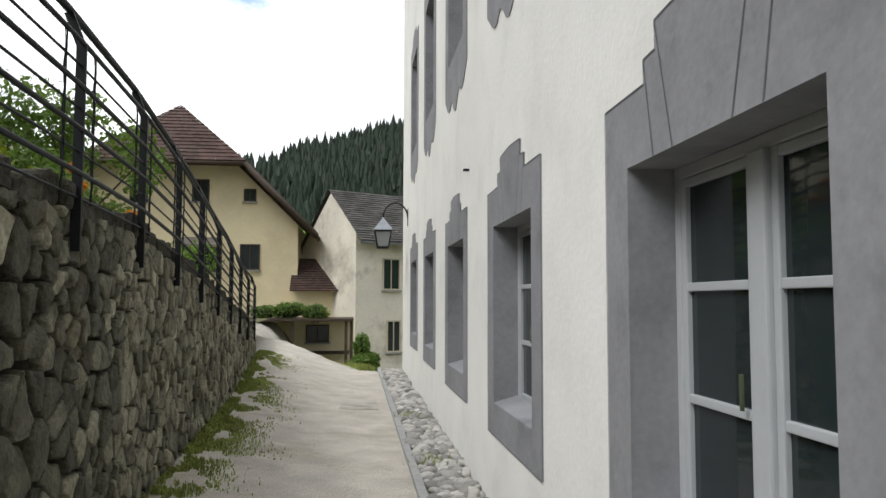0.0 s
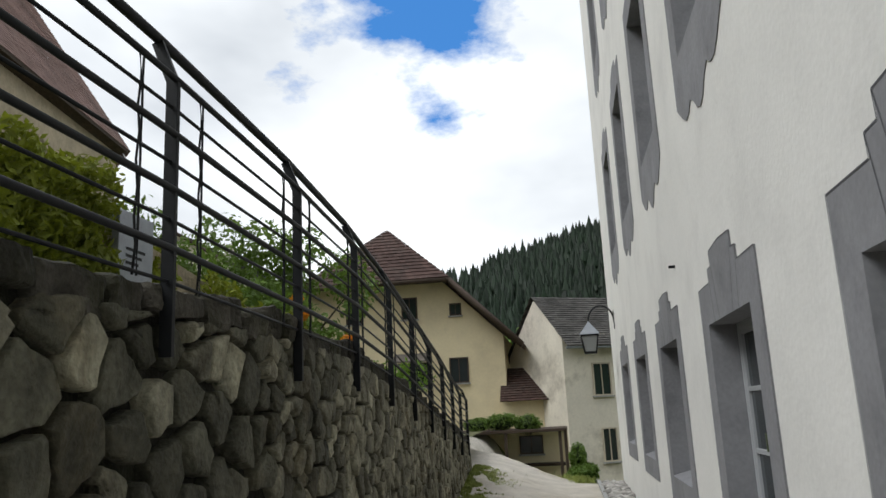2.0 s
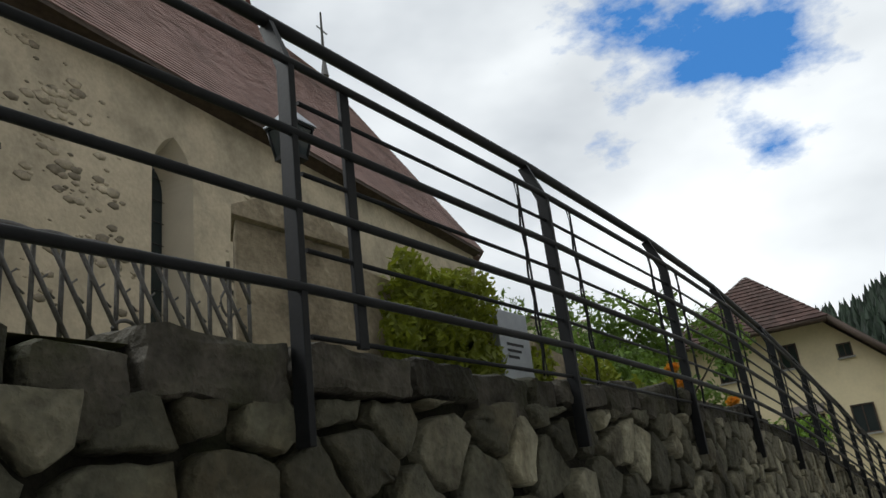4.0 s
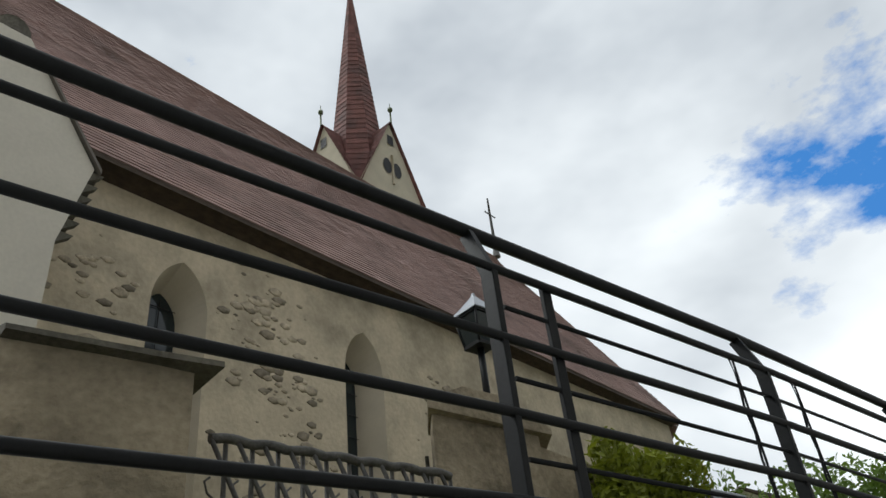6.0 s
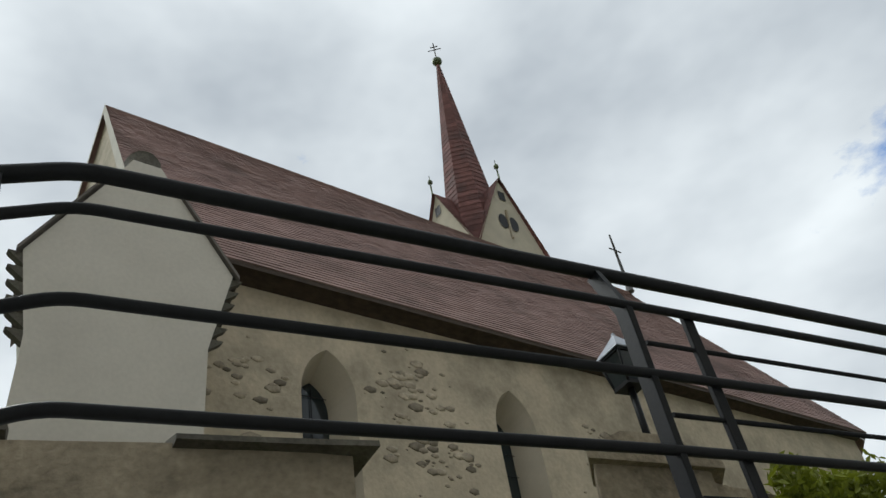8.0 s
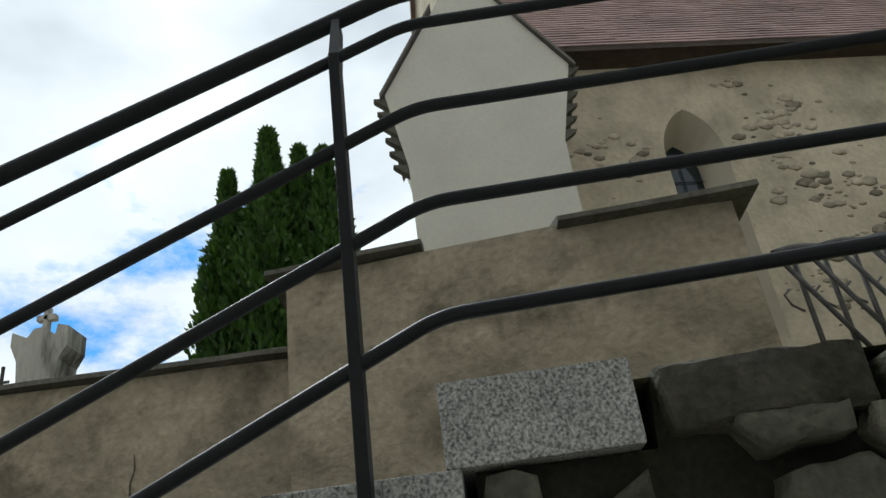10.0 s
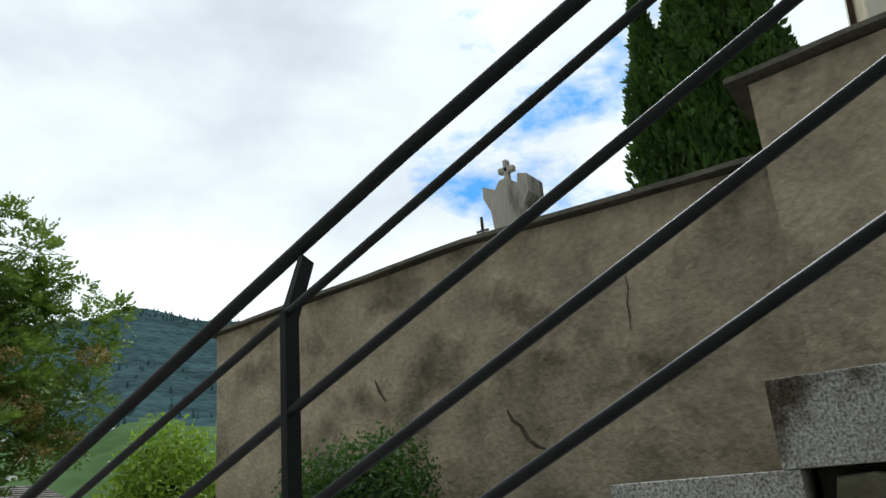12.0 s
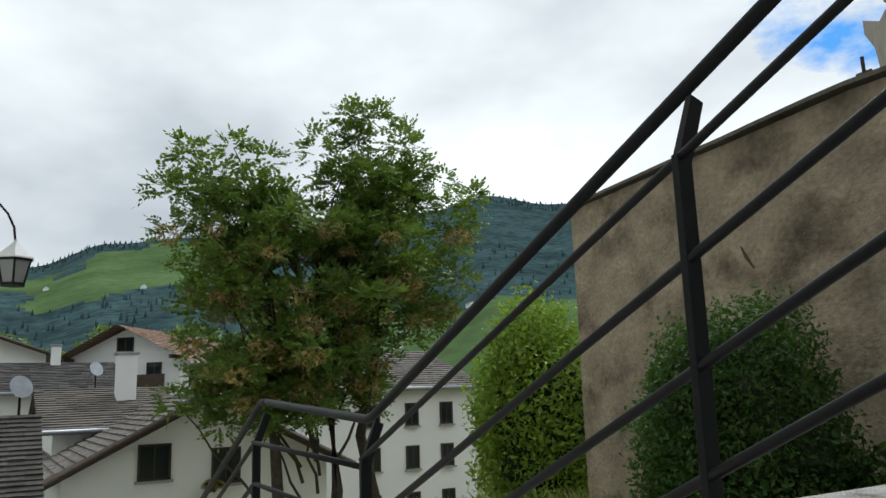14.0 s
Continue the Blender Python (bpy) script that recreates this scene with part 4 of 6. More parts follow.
def make_lattice():
    lat = empty("churchyard_railing", "weathered wrought-iron lattice railing with scalloped top", "iron railing")
    x, y0, y1, z0, z1 = -3.95, 1.64, 3.36, 2.72, 3.36
    tube_part("foot_rail", [(x, y0, z0), (x, y1, z0)], 0.016, M_OLDIRON, lat, 8)
    n = 40
    tube_part("top_rail", [(x, y0 + (y1 - y0) * k / n, z1 + 0.018 * abs(math.sin(k / n * math.pi * 7))) for k in range(n + 1)], 0.03, M_OLDIRON, lat, 8)
    k = 0
    y = y0
    while y < y1 - 0.05:
        tube_part("upright", [(x - 0.012, y + 0.1, z1), (x - 0.012, y + 0.1, z0)], 0.014, M_OLDIRON, lat, 6)
        tube_part("lattice_bar", [(x + 0.012, y, z1), (x + 0.012, min(y1, y + 0.34), z0 + max(0, (y + 0.34 - y1) / 0.34 * (z1 - z0)))], 0.014, M_OLDIRON, lat, 6)
        tube_part("curl", [(x, y + 0.06, z0 + 0.3), (x + 0.01, y + 0.0, z0 + 0.34), (x + 0.01, y - 0.02, z0 + 0.40), (x, y + 0.015, z0 + 0.43)], 0.007, M_OLDIRON, lat, 5)
        y += 0.163
        k += 1
    ring = [(x + 0.01, y0 + 0.8 + 0.09 * math.cos(a), z0 + 0.14 + 0.09 * math.sin(a)) for a in [i * math.pi / 8 for i in range(17)]]
    tube_part("rosette", ring, 0.012, M_OLDIRON, lat, 6)


make_lattice()


# ---- church ----
CU, CV, CO = Vector((-0.1587, 0.9873, 0)), Vector((0.9873, 0.1587, 0)), Vector((-9.42, 0, 0))


def cp(u, off, z):
    p = CO + CU * u + CV * off
    return (p.x, p.y, z)


def arch(uc, hw, sill, spring, apex, n=8):
    """Outline of a pointed window, from its lower west corner round to its lower east corner."""
    pts = [(uc - hw, sill), (uc - hw, spring)]
    end = math.acos(0.375)
    for k in range(1, n):
        t = k / n * end
        pts.append((uc + 0.6 * hw - 1.6 * hw * math.cos(t), spring + (apex - spring) * math.sin(t) / math.sin(end)))
    pts.append((uc, apex))
    right = [(2 * uc - u, z) for u, z in reversed(pts[:-1])]
    return pts + right


WINDOWS = [(3.79, 0.48, 4.8, 7.8, 8.63), (7.62, 0.48, 4.8, 7.8, 8.66), (12.2, 0.48, 4.8, 7.8, 8.66), (16.4, 0.48, 4.8, 7.8, 8.66)]


def make_church():
    ch = empty("church", "old village church with rough plaster and steep tiled roof", "church")
    U0, U1, Z0, EAVE = 0.8, 20.7, 1.6, 9.76
    verts, faces = [], []

    def quad(*p):
        o = len(verts)
        verts.extend(p)
        faces.append(tuple(range(o, o + len(p))))

    us = U0
    for uc, hw, sill, spring, apex in WINDOWS:
        quad(cp(us, 0, Z0), cp(uc - hw, 0, Z0), cp(uc - hw, 0, EAVE), cp(us, 0, EAVE))
        quad(cp(uc - hw, 0, Z0), cp(uc + hw, 0, Z0), cp(uc + hw, 0, sill), cp(uc - hw, 0, sill))
        out = arch(uc, hw, sill, spring, apex)
        for a, b in zip(out[1:-1], out[2:-1]):
            quad(cp(a[0], 0, a[1]), cp(b[0], 0, b[1]), cp(b[0], 0, EAVE), cp(a[0], 0, EAVE))
        us = uc + hw
    quad(cp(us, 0, Z0), cp(U1, 0, Z0), cp(U1, 0, EAVE), cp(us, 0, EAVE))
    # west gable, choir end
    apse = [(U1, 0), (24.6, -2.9), (24.6, -7.5), (U1, -10.4), (U0, -10.4)]
    for a, b in zip(apse, apse[1:]):
        quad(cp(*a, Z0), cp(*b, Z0), cp(*b, EAVE), cp(*a, EAVE))
    o = len(verts)
    verts.extend((cp(U0, 0, Z0), cp(U0, 0, EAVE), cp(U0, -5.3, 18.58), cp(U0, -10.4, EAVE), cp(U0, -10.4, Z0)))
    faces.append(tuple(range(o, o + 5)))
    mesh_part("wall", verts, faces, M_CHURCH, ch)
    for uc, hw, sill, spring, apex in WINDOWS:
        win = new("gothic_window")
        win.parent = ch
        out = arch(uc, hw, sill, spring, apex)
        inn = arch(uc - 0.04, hw * 0.66, sill + 0.12, spring - 0.05, apex - 0.32)
        v, f = [cp(u, 0.003, z) for u, z in out] + [cp(u, -0.56, z) for u, z in inn], []
        n = len(out)
        for i in range(n):
            j = (i + 1) % n
            f.append((i, j, n + j, n + i))
        mesh_part("splayed_reveal", v, f, M_REVEAL, win)
        mesh_part("pane", [cp(u, -0.55, z) for u, z in inn], [tuple(range(n))], M_GLASS, win)
        for z in [sill + 0.3 + 0.42 * k for k in range(8)]:
            if z < apex - 0.5:
                bm = bmesh.new()
                tube(bm, [cp(uc - hw * 0.62, -0.52, z), cp(uc + hw * 0.62, -0.52, z)], 0.009, 5)
                part("saddle_bar", bm, M_IRON, win)
        bm = bmesh.new()
        tube(bm, [cp(uc - 0.04, -0.52, sill + 0.14), cp(uc - 0.04, -0.52, apex - 0.45)], 0.009, 5)
        part("saddle_bar", bm, M_IRON, win)
    # bare stones where the plaster has come off
    rnd = random.Random(8)
    V, F = ico(1)
    count = 0
    patches = [(2.3, 7.9, 0.8, 0.5, 26), (5.35, 8.2, 0.8, 0.7, 44), (5.6, 7.2, 1.0, 0.8, 50), (4.6, 9.1, 0.6, 0.15, 8), (6.3, 6.2, 0.8, 0.7, 30), (2.6, 6.6, 0.7, 0.8, 26), (5.0, 5.6, 0.9, 0.6, 26), (9.5, 7.6, 1.0, 1.0, 20), (11, 6, 1.2, 1, 18)]
    for pu, pz, ru, rz, n in patches:
        for i in range(n):
            u, z = pu + rnd.gauss(0, ru * 0.5), pz + rnd.gauss(0, rz * 0.5)
            if any(abs(u - w[0]) < w[1] + 0.15 and w[2] < z < w[4] + 0.1 for w in WINDOWS) or u < 1.7 or z > 9.5:
                continue
            s = rnd.choice((0.035, 0.05, 0.06, 0.08, 0.12, 0.16)) * rnd.uniform(0.8, 1.2)
            v = [cp(u + q[0] * s * rnd.uniform(0.9, 1.1), q[1] * 0.011, z + q[2] * s * 0.5 * (1 + 0.4 * q[0])) for q in V]
            mesh_part("bare_stone", v, F, M_RUBBLE, ch, smooth=True)
            count += 1
    make_church_roof(ch, U0, U1)


def tiled_slope(name, a, b, c, d, rows, mat, parent, lift=0.03):
    """A roof slope from eave a-b to ridge d-c laid as overlapping courses."""
    a, b, c, d = map(Vector, (a, b, c, d))
    nrm = (b - a).cross(d - a).normalized()
    if nrm.z < 0:
        nrm = -nrm
    verts, faces = [], []
    cols = max(14, min(90, int((b - a).length / 0.28)))
    for k in range(rows):
        f0, f1 = k / rows, min(1.0, (k + 1.12) / rows)
        l0, r0, l1, r1 = a.lerp(d, f0), b.lerp(c, f0), a.lerp(d, f1), b.lerp(c, f1)
        for i in range(cols):
            s0, s1 = i / cols, (i + 1) / cols
            o = len(verts)
            j = random.uniform(0.7, 1.15)
            p, q = l0.lerp(r0, s0), l0.lerp(r0, s1)
            verts.extend((p, q, q + nrm * lift * j, p + nrm * lift * j, l1.lerp(r1, s1) + nrm * lift * 0.15, l1.lerp(r1, s0) + nrm * lift * 0.15))
            faces.extend(((o, o + 1, o + 2, o + 3), (o + 3, o + 2, o + 4, o + 5)))
    ob = mesh_part(name, [tuple(v) for v in verts], faces, mat, parent)
    ob["kind"] = "stuff"
    return ob


def make_church_roof(ch, U0, U1):
    R, E = 18.58, 9.60
    E1 = 9.84
    W = U0 - 0.12
    tiled_slope("roof_slope", cp(W, 0.40, E), cp(U1 + 0.25, 0.30, E1), cp(20.6, -5.3, R), cp(W, -5.3, R), 72, M_CHURCHTILE, ch, 0.022)
    v = [cp(W, -10.8, E), cp(U1 + 0.25, -10.8, E), cp(20.6, -5.2, R), cp(W, -5.2, R)]
    mesh_part("roof_back", v, [(0, 1, 2, 3)], M_CHURCHTILE, ch)
    tiled_slope("roof_hip", cp(U1 + 0.25, 0.30, E1), cp(25.0, -2.7, E), cp(20.61, -5.3, R), cp(20.6, -5.3, R), 50, M_CHURCHTILE, ch)
    mesh_part("roof_hip_end", [cp(25.0, -2.7, E), cp(25.0, -7.7, E), cp(20.6, -5.2, R), cp(U1 + 0.25, -10.8, E)], [(0, 1, 2), (1, 3, 2)], M_CHURCHTILE, ch)
    # dark soffit and cornice
    bm = bmesh.new()
    for a, b in (((W, 0.36), (U1 + 0.15, 0.36)),):
        vs = [bm.verts.new(q) for q in (cp(a[0], 0.38, E - 0.02), cp(b[0], 0.28, E1 - 0.02), cp(b[0], 0.0, E1 - 0.14), cp(a[0], 0.0, E - 0.14))]
        bm.faces.new(vs)
        vs = [bm.verts.new(q) for q in (cp(a[0], 0.40, E - 0.09), cp(b[0], 0.29, E1 - 0.09), cp(b[0], 0.29, E1 + 0.02), cp(a[0], 0.40, E + 0.02))]
        bm.faces.new(vs)
    part("soffit", bm, M_WOOD, ch)
    # pale verge of the west gable
    bm = bmesh.new()
    for s in (0, 1):
        e = 0.45 if s == 0 else -10.85
        vs = [bm.verts.new(q) for q in (cp(W - 0.02, e, E - 0.05), cp(W - 0.02, -5.2, R + 0.04), cp(W - 0.02, -5.2, R - 0.35), cp(W - 0.02, e * 0.96 - 0.2, E - 0.25))]
        bm.faces.new(vs)
    part("verge", bm, M_CHAPEL, ch)
    # ridge cross over the choir
    bm = bmesh.new()
    tube(bm, [cp(20.7, -5.2, 18.6), cp(20.7, -5.2, 19.3), cp(20.7, -5.2, 21.6)], [0.16, 0.07, 0.035], 8)
    tube(bm, [cp(20.35, -5.2, 20.75), cp(21.05, -5.2, 20.75)], 0.03, 6)
    part("ridge_cross", bm, M_OLDIRON, ch)


make_church()


def make_chapel():
    c = empty("chapel_block", "pale plastered gabled block built against the church", "chapel")
    L, Rr, F = -0.71, 1.27, 1.54
    bm = bmesh.new()
    outline = [(L, 2.3), (Rr, 2.3), (Rr, 7.1), (Rr + 0.28, 8.29), (0.70, 9.50), (0.48, 9.83), (0.10, 9.83), (-0.14, 9.32), (L - 0.20, 7.89), (L, 6.8)]
    prism(bm, outline, F, -0.4, lambda a, b, d: cp(a + (F - d) * 0.19, d, b))
    part("body", bm, M_CHAPEL, c)
    # rounded chimney-like cap on the gable
    bm = bmesh.new()
    p = Vector(cp(0.29, F - 0.25, 9.90))
    tube(bm, [p, p + Vector((0, 0, 0.12)), p + Vector((0, 0, 0.24))], [0.20, 0.25, 0.19], 12)
    part("gable_cap", bm, M_CAP, c, "dark mossy cap on the gable")
    # tiled verges of the little gable
    for a, b in (((Rr + 0.36, 8.23), (0.68, 9.54)), ((L - 0.26, 7.82), (-0.17, 9.34))):
        bm = bmesh.new()
        prism(bm, [a, b, (b[0], b[1] + 0.05), (a[0], a[1] + 0.06)], F + 0.06, -0.38, lambda s, t, d: cp(s + (F - d) * 0.19, d, t))
        part("verge", bm, M_TILE_BROWN, c)
    # stepped corbels at both eaves
    for side, base, top, flare in ((1, Rr, 8.26, 0.28), (-1, L, 7.86, 0.20)):
        for k in range(6):
            z = top - 0.2 * k
            u = base + side * flare * max(0.0, 1 - (top - z) / 1.25)
            bm = bmesh.new()
            prism(bm, [(u - side * 0.1, z - 0.2), (u + side * 0.12, z - 0.03), (u + side * 0.14, z), (u - side * 0.1, z)], F - 0.02, F - 0.12, lambda s, t, d: cp(s, d, t))
            part("corbel", bm, M_CAP, c)


make_chapel()


def make_tower():
    t = empty("church_tower", "church tower with steep gables and red-shingled needle spire", "tower")
    az = radians(53.45)
    D = 30.6
    ax = Vector((-0.1 - math.sin(az) * D, -0.3 + math.cos(az) * D, 0))
    toward = Vector((math.sin(az), -math.cos(az), 0))
    side = Vector((math.cos(az), math.sin(az), 0))
    half = 2.3
    n1, n2 = (toward + side).normalized(), (toward - side).normalized()
    ZB, ZA, ZT = 23.9, 28.8, 41.2
    corners = [ax + (n1 * a + n2 * b) * half for a, b in ((1, 1), (-1, 1), (-1, -1), (1, -1))]
    verts, faces = [], []
    for c in corners:
        verts += [(c.x, c.y, 0.0), (c.x, c.y, ZB)]
    for i in range(4):
        j = (i + 1) % 4
        faces.append((2 * i, 2 * j, 2 * j + 1, 2 * i + 1))
        m = (corners[i] + corners[j]) / 2
        verts.append((m.x, m.y, ZA))
        faces.append((2 * i + 1, 2 * j + 1, len(verts) - 1))
    mesh_part("shaft", verts, faces, M_REVEAL, t)
    for i in range(4):
        j = (i + 1) % 4
        a, b = corners[i], corners[j]
        m = (a + b) / 2
        out = (m - ax).normalized() * 0.18
        tan = (b - a).normalized()
        a0, b0, m0 = a + out - tan * 0.12, b + out + tan * 0.12, m + out
        for s, e in ((a0, 0), (b0, 1)):
            q0, q1 = Vector((s.x, s.y, ZB - 0.25)), Vector((m0.x, m0.y, ZA + 0.12))
            inner = Vector((ax.x, ax.y, ZA + 0.12))
            base = Vector((ax.x, ax.y, ZB - 0.25)).lerp(q0, 0.35)
            tiled_slope("gable_roof", q0, base, inner, q1, 16, M_SPIRE, t, 0.04)
        # opening and round window as flat dark faces, their inner shade painted
        f = out.normalized()
        for z, w, h in ((27.4, 0.42, 0.6),):
            p = m + f * 0.03 + Vector((0, 0, z))
            v = [p - tan * w / 2, p + tan * w / 2, p + tan * w / 2 + Vector((0, 0, h)), p - tan * w / 2 + Vector((0, 0, h))]
            mesh_part("louvre_shade_face", [tuple(q) for q in v], [(0, 1, 2, 3)], M_DARK, t)
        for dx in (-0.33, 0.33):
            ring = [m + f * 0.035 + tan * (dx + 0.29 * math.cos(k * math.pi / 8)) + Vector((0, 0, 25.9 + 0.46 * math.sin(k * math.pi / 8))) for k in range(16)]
            mesh_part("bell_shade_face", [tuple(q) for q in ring], [tuple(range(16))], M_DARK, t)
        bm = bmesh.new()
        c = m + f * 0.04
        tube(bm, [c + Vector((0, 0, 24.9)), c + Vector((0, 0, 26.7))], 0.07, 6)
        part("mullion", bm, M_CHURCH, t)
        bm = bmesh.new()
        tube(bm, [(m0.x, m0.y, ZA), (m0.x, m0.y, ZA + 0.75), (m0.x, m0.y, ZA + 0.8), (m0.x, m0.y, ZA + 0.95), (m0.x, m0.y, ZA + 1.0), (m0.x, m0.y, ZA + 1.35)], [0.05, 0.04, 0.13, 0.13, 0.03, 0.015], 8)
        part("pinnacle", bm, M_COPPER, t)
    # octagonal needle
    verts, faces = [], []
    rot = math.atan2(toward.y, toward.x) + math.pi / 8
    rows = 46
    for k in range(rows):
        z0, z1 = ZB + 0.3 + (ZT - ZB - 0.3) * k / rows, ZB + 0.3 + (ZT - ZB - 0.3) * (k + 1.06) / rows

        def rad(z):
            return max(0.09, 1.30 * (ZT + 0.9 - z) / (ZT + 0.9 - 29.3))

        for s in range(8):
            o = len(verts)
            a0, a1 = rot + s * math.pi / 4, rot + (s + 1) * math.pi / 4
            for rr, z, a in ((rad(z0) + 0.03, z0, a0), (rad(z0) + 0.03, z0, a1), (rad(z1), z1, a1), (rad(z1), z1, a0)):
                verts.append((ax.x + rr * math.cos(a), ax.y + rr * math.sin(a), z))
            faces.append((o, o + 1, o + 2, o + 3))
    mesh_part("spire", verts, faces, M_SPIRE, t)["kind"] = "stuff"
    bm = bmesh.new()
    bmesh.ops.create_uvsphere(bm, u_segments=14, v_segments=8, radius=0.32, matrix=Matrix.Translation((ax.x, ax.y, ZT + 0.35)))
    part("ball", bm, M_COPPER, t, "dull verdigris ball", smooth=True)
    bm = bmesh.new()
    z = ZT + 0.6
    tube(bm, [(ax.x, ax.y, z), (ax.x, ax.y, z + 1.7)], 0.04, 6)
    for h, w in ((1.0, 0.42), (1.3, 0.26)):
        tube(bm, [(ax.x - side.x * w, ax.y - side.y * w, z + h), (ax.x + side.x * w, ax.y + side.y * w, z + h)], 0.035, 6)
    part("cross", bm, M_OLDIRON, t)


make_tower()


# ---- plants ----
def leaf_cloud(name, clumps, count, size, mat, parent=None, seed=1, flat=0.6, up=0.0, shell=0.55):
    """Many small leaves gathered in clumps (centre, radii)."""
    rng = np.random.default_rng(seed)
    C = np.array([c for c, r in clumps], float)
    R = np.array([r if hasattr(r, "__len__") else (r, r, r * 0.8) for c, r in clumps], float)
    w = R.prod(1) ** 0.7
    k = rng.choice(len(clumps), count, p=w / w.sum())
    d = rng.normal(size=(count, 3))
    d /= np.linalg.norm(d, axis=1)[:, None]
    rad = shell + (1 - shell) * rng.random(count) ** 0.6
    P = C[k] + d * R[k] * rad[:, None] * (0.85 + 0.3 * rng.random(count))[:, None]
    n = d * flat + rng.normal(size=(count, 3)) * (1 - flat * 0.5) + (0, 0, up)
    n /= np.linalg.norm(n, axis=1)[:, None]
    a = np.cross(n, rng.normal(size=(count, 3)))
    a /= np.linalg.norm(a, axis=1)[:, None] + 1e-9
    b = np.cross(n, a)
    s = size * (0.6 + 0.8 * rng.random(count))[:, None]
    q = np.stack([P - a * s, P - b * s * 0.45 + n * s * 0.12, P + a * s, P + b * s * 0.45 + n * s * 0.12], 1).reshape(-1, 3)
    f = np.arange(count * 4).reshape(-1, 4)
    return mesh_part(name, q.tolist(), f.tolist(), mat, parent)


def limb(bm, a, b, r0, r1, rnd, wob=0.12, n=6):
    pts, rad = [], []
    a, b = Vector(a), Vector(b)
    L = (b - a).length
    for k in range(6):
        f = k / 5
        p = a.lerp(b, f) + Vector((rnd.uniform(-1, 1), rnd.uniform(-1, 1), 0)) * wob * L * 0.3 * math.sin(f * math.pi)
        pts.append(p)
        rad.append(r0 + (r1 - r0) * f)
    tube(bm, pts, rad, n)


def feather_leaves(name, clumps, count, mat, parent, seed):
    """Compound leaves: pairs of narrow leaflets along a drooping stalk."""
    rng = np.random.default_rng(seed)
    C = np.array([c for c, r in clumps], float)
    R = np.array([r for c, r in clumps], float)
    w = R.prod(1) ** 0.6
    k = rng.choice(len(clumps), count, p=w / w.sum())
    d = rng.normal(size=(count, 3))
    d /= np.linalg.norm(d, axis=1)[:, None]
    P = C[k] + d * R[k] * (0.25 + 0.75 * rng.random(count))[:, None]
    axis = d * (1, 1, 0.5) + (0, 0, 0.35) + rng.normal(size=(count, 3)) * 0.3
    axis /= np.linalg.norm(axis, axis=1)[:, None]
    side = np.cross(axis, (0, 0, 1.0) + rng.normal(size=(count, 3)) * 0.35)
    side /= np.linalg.norm(side, axis=1)[:, None] + 1e-9
    long = (0.20 + 0.14 * rng.random(count))[:, None]
    quads = []
    for j in range(9):
        f = 0.25 + 0.75 * (j // 2) / 4
        q = P + axis * long * f + np.array((0, 0, -0.12)) * f * f * long * 2
        out = axis if j == 8 else side * (1 if j % 2 else -1) + axis * 0.55 + (0, 0, -0.25)
        out = out / np.linalg.norm(out, axis=1)[:, None]
        wide = np.cross(out, np.cross(axis, side) + rng.normal(size=(count, 3)) * 0.4)
        wide /= np.linalg.norm(wide, axis=1)[:, None] + 1e-9
        L = 0.105 * (0.75 + 0.5 * rng.random(count))[:, None]
        quads.append(np.stack([q, q + out * L * 0.5 + wide * L * 0.27, q + out * L, q + out * L * 0.5 - wide * L * 0.27], 1))
    v = np.concatenate(quads).reshape(-1, 3)
    return mesh_part(name, v.tolist(), np.arange(len(v)).reshape(-1, 4).tolist(), mat, parent)


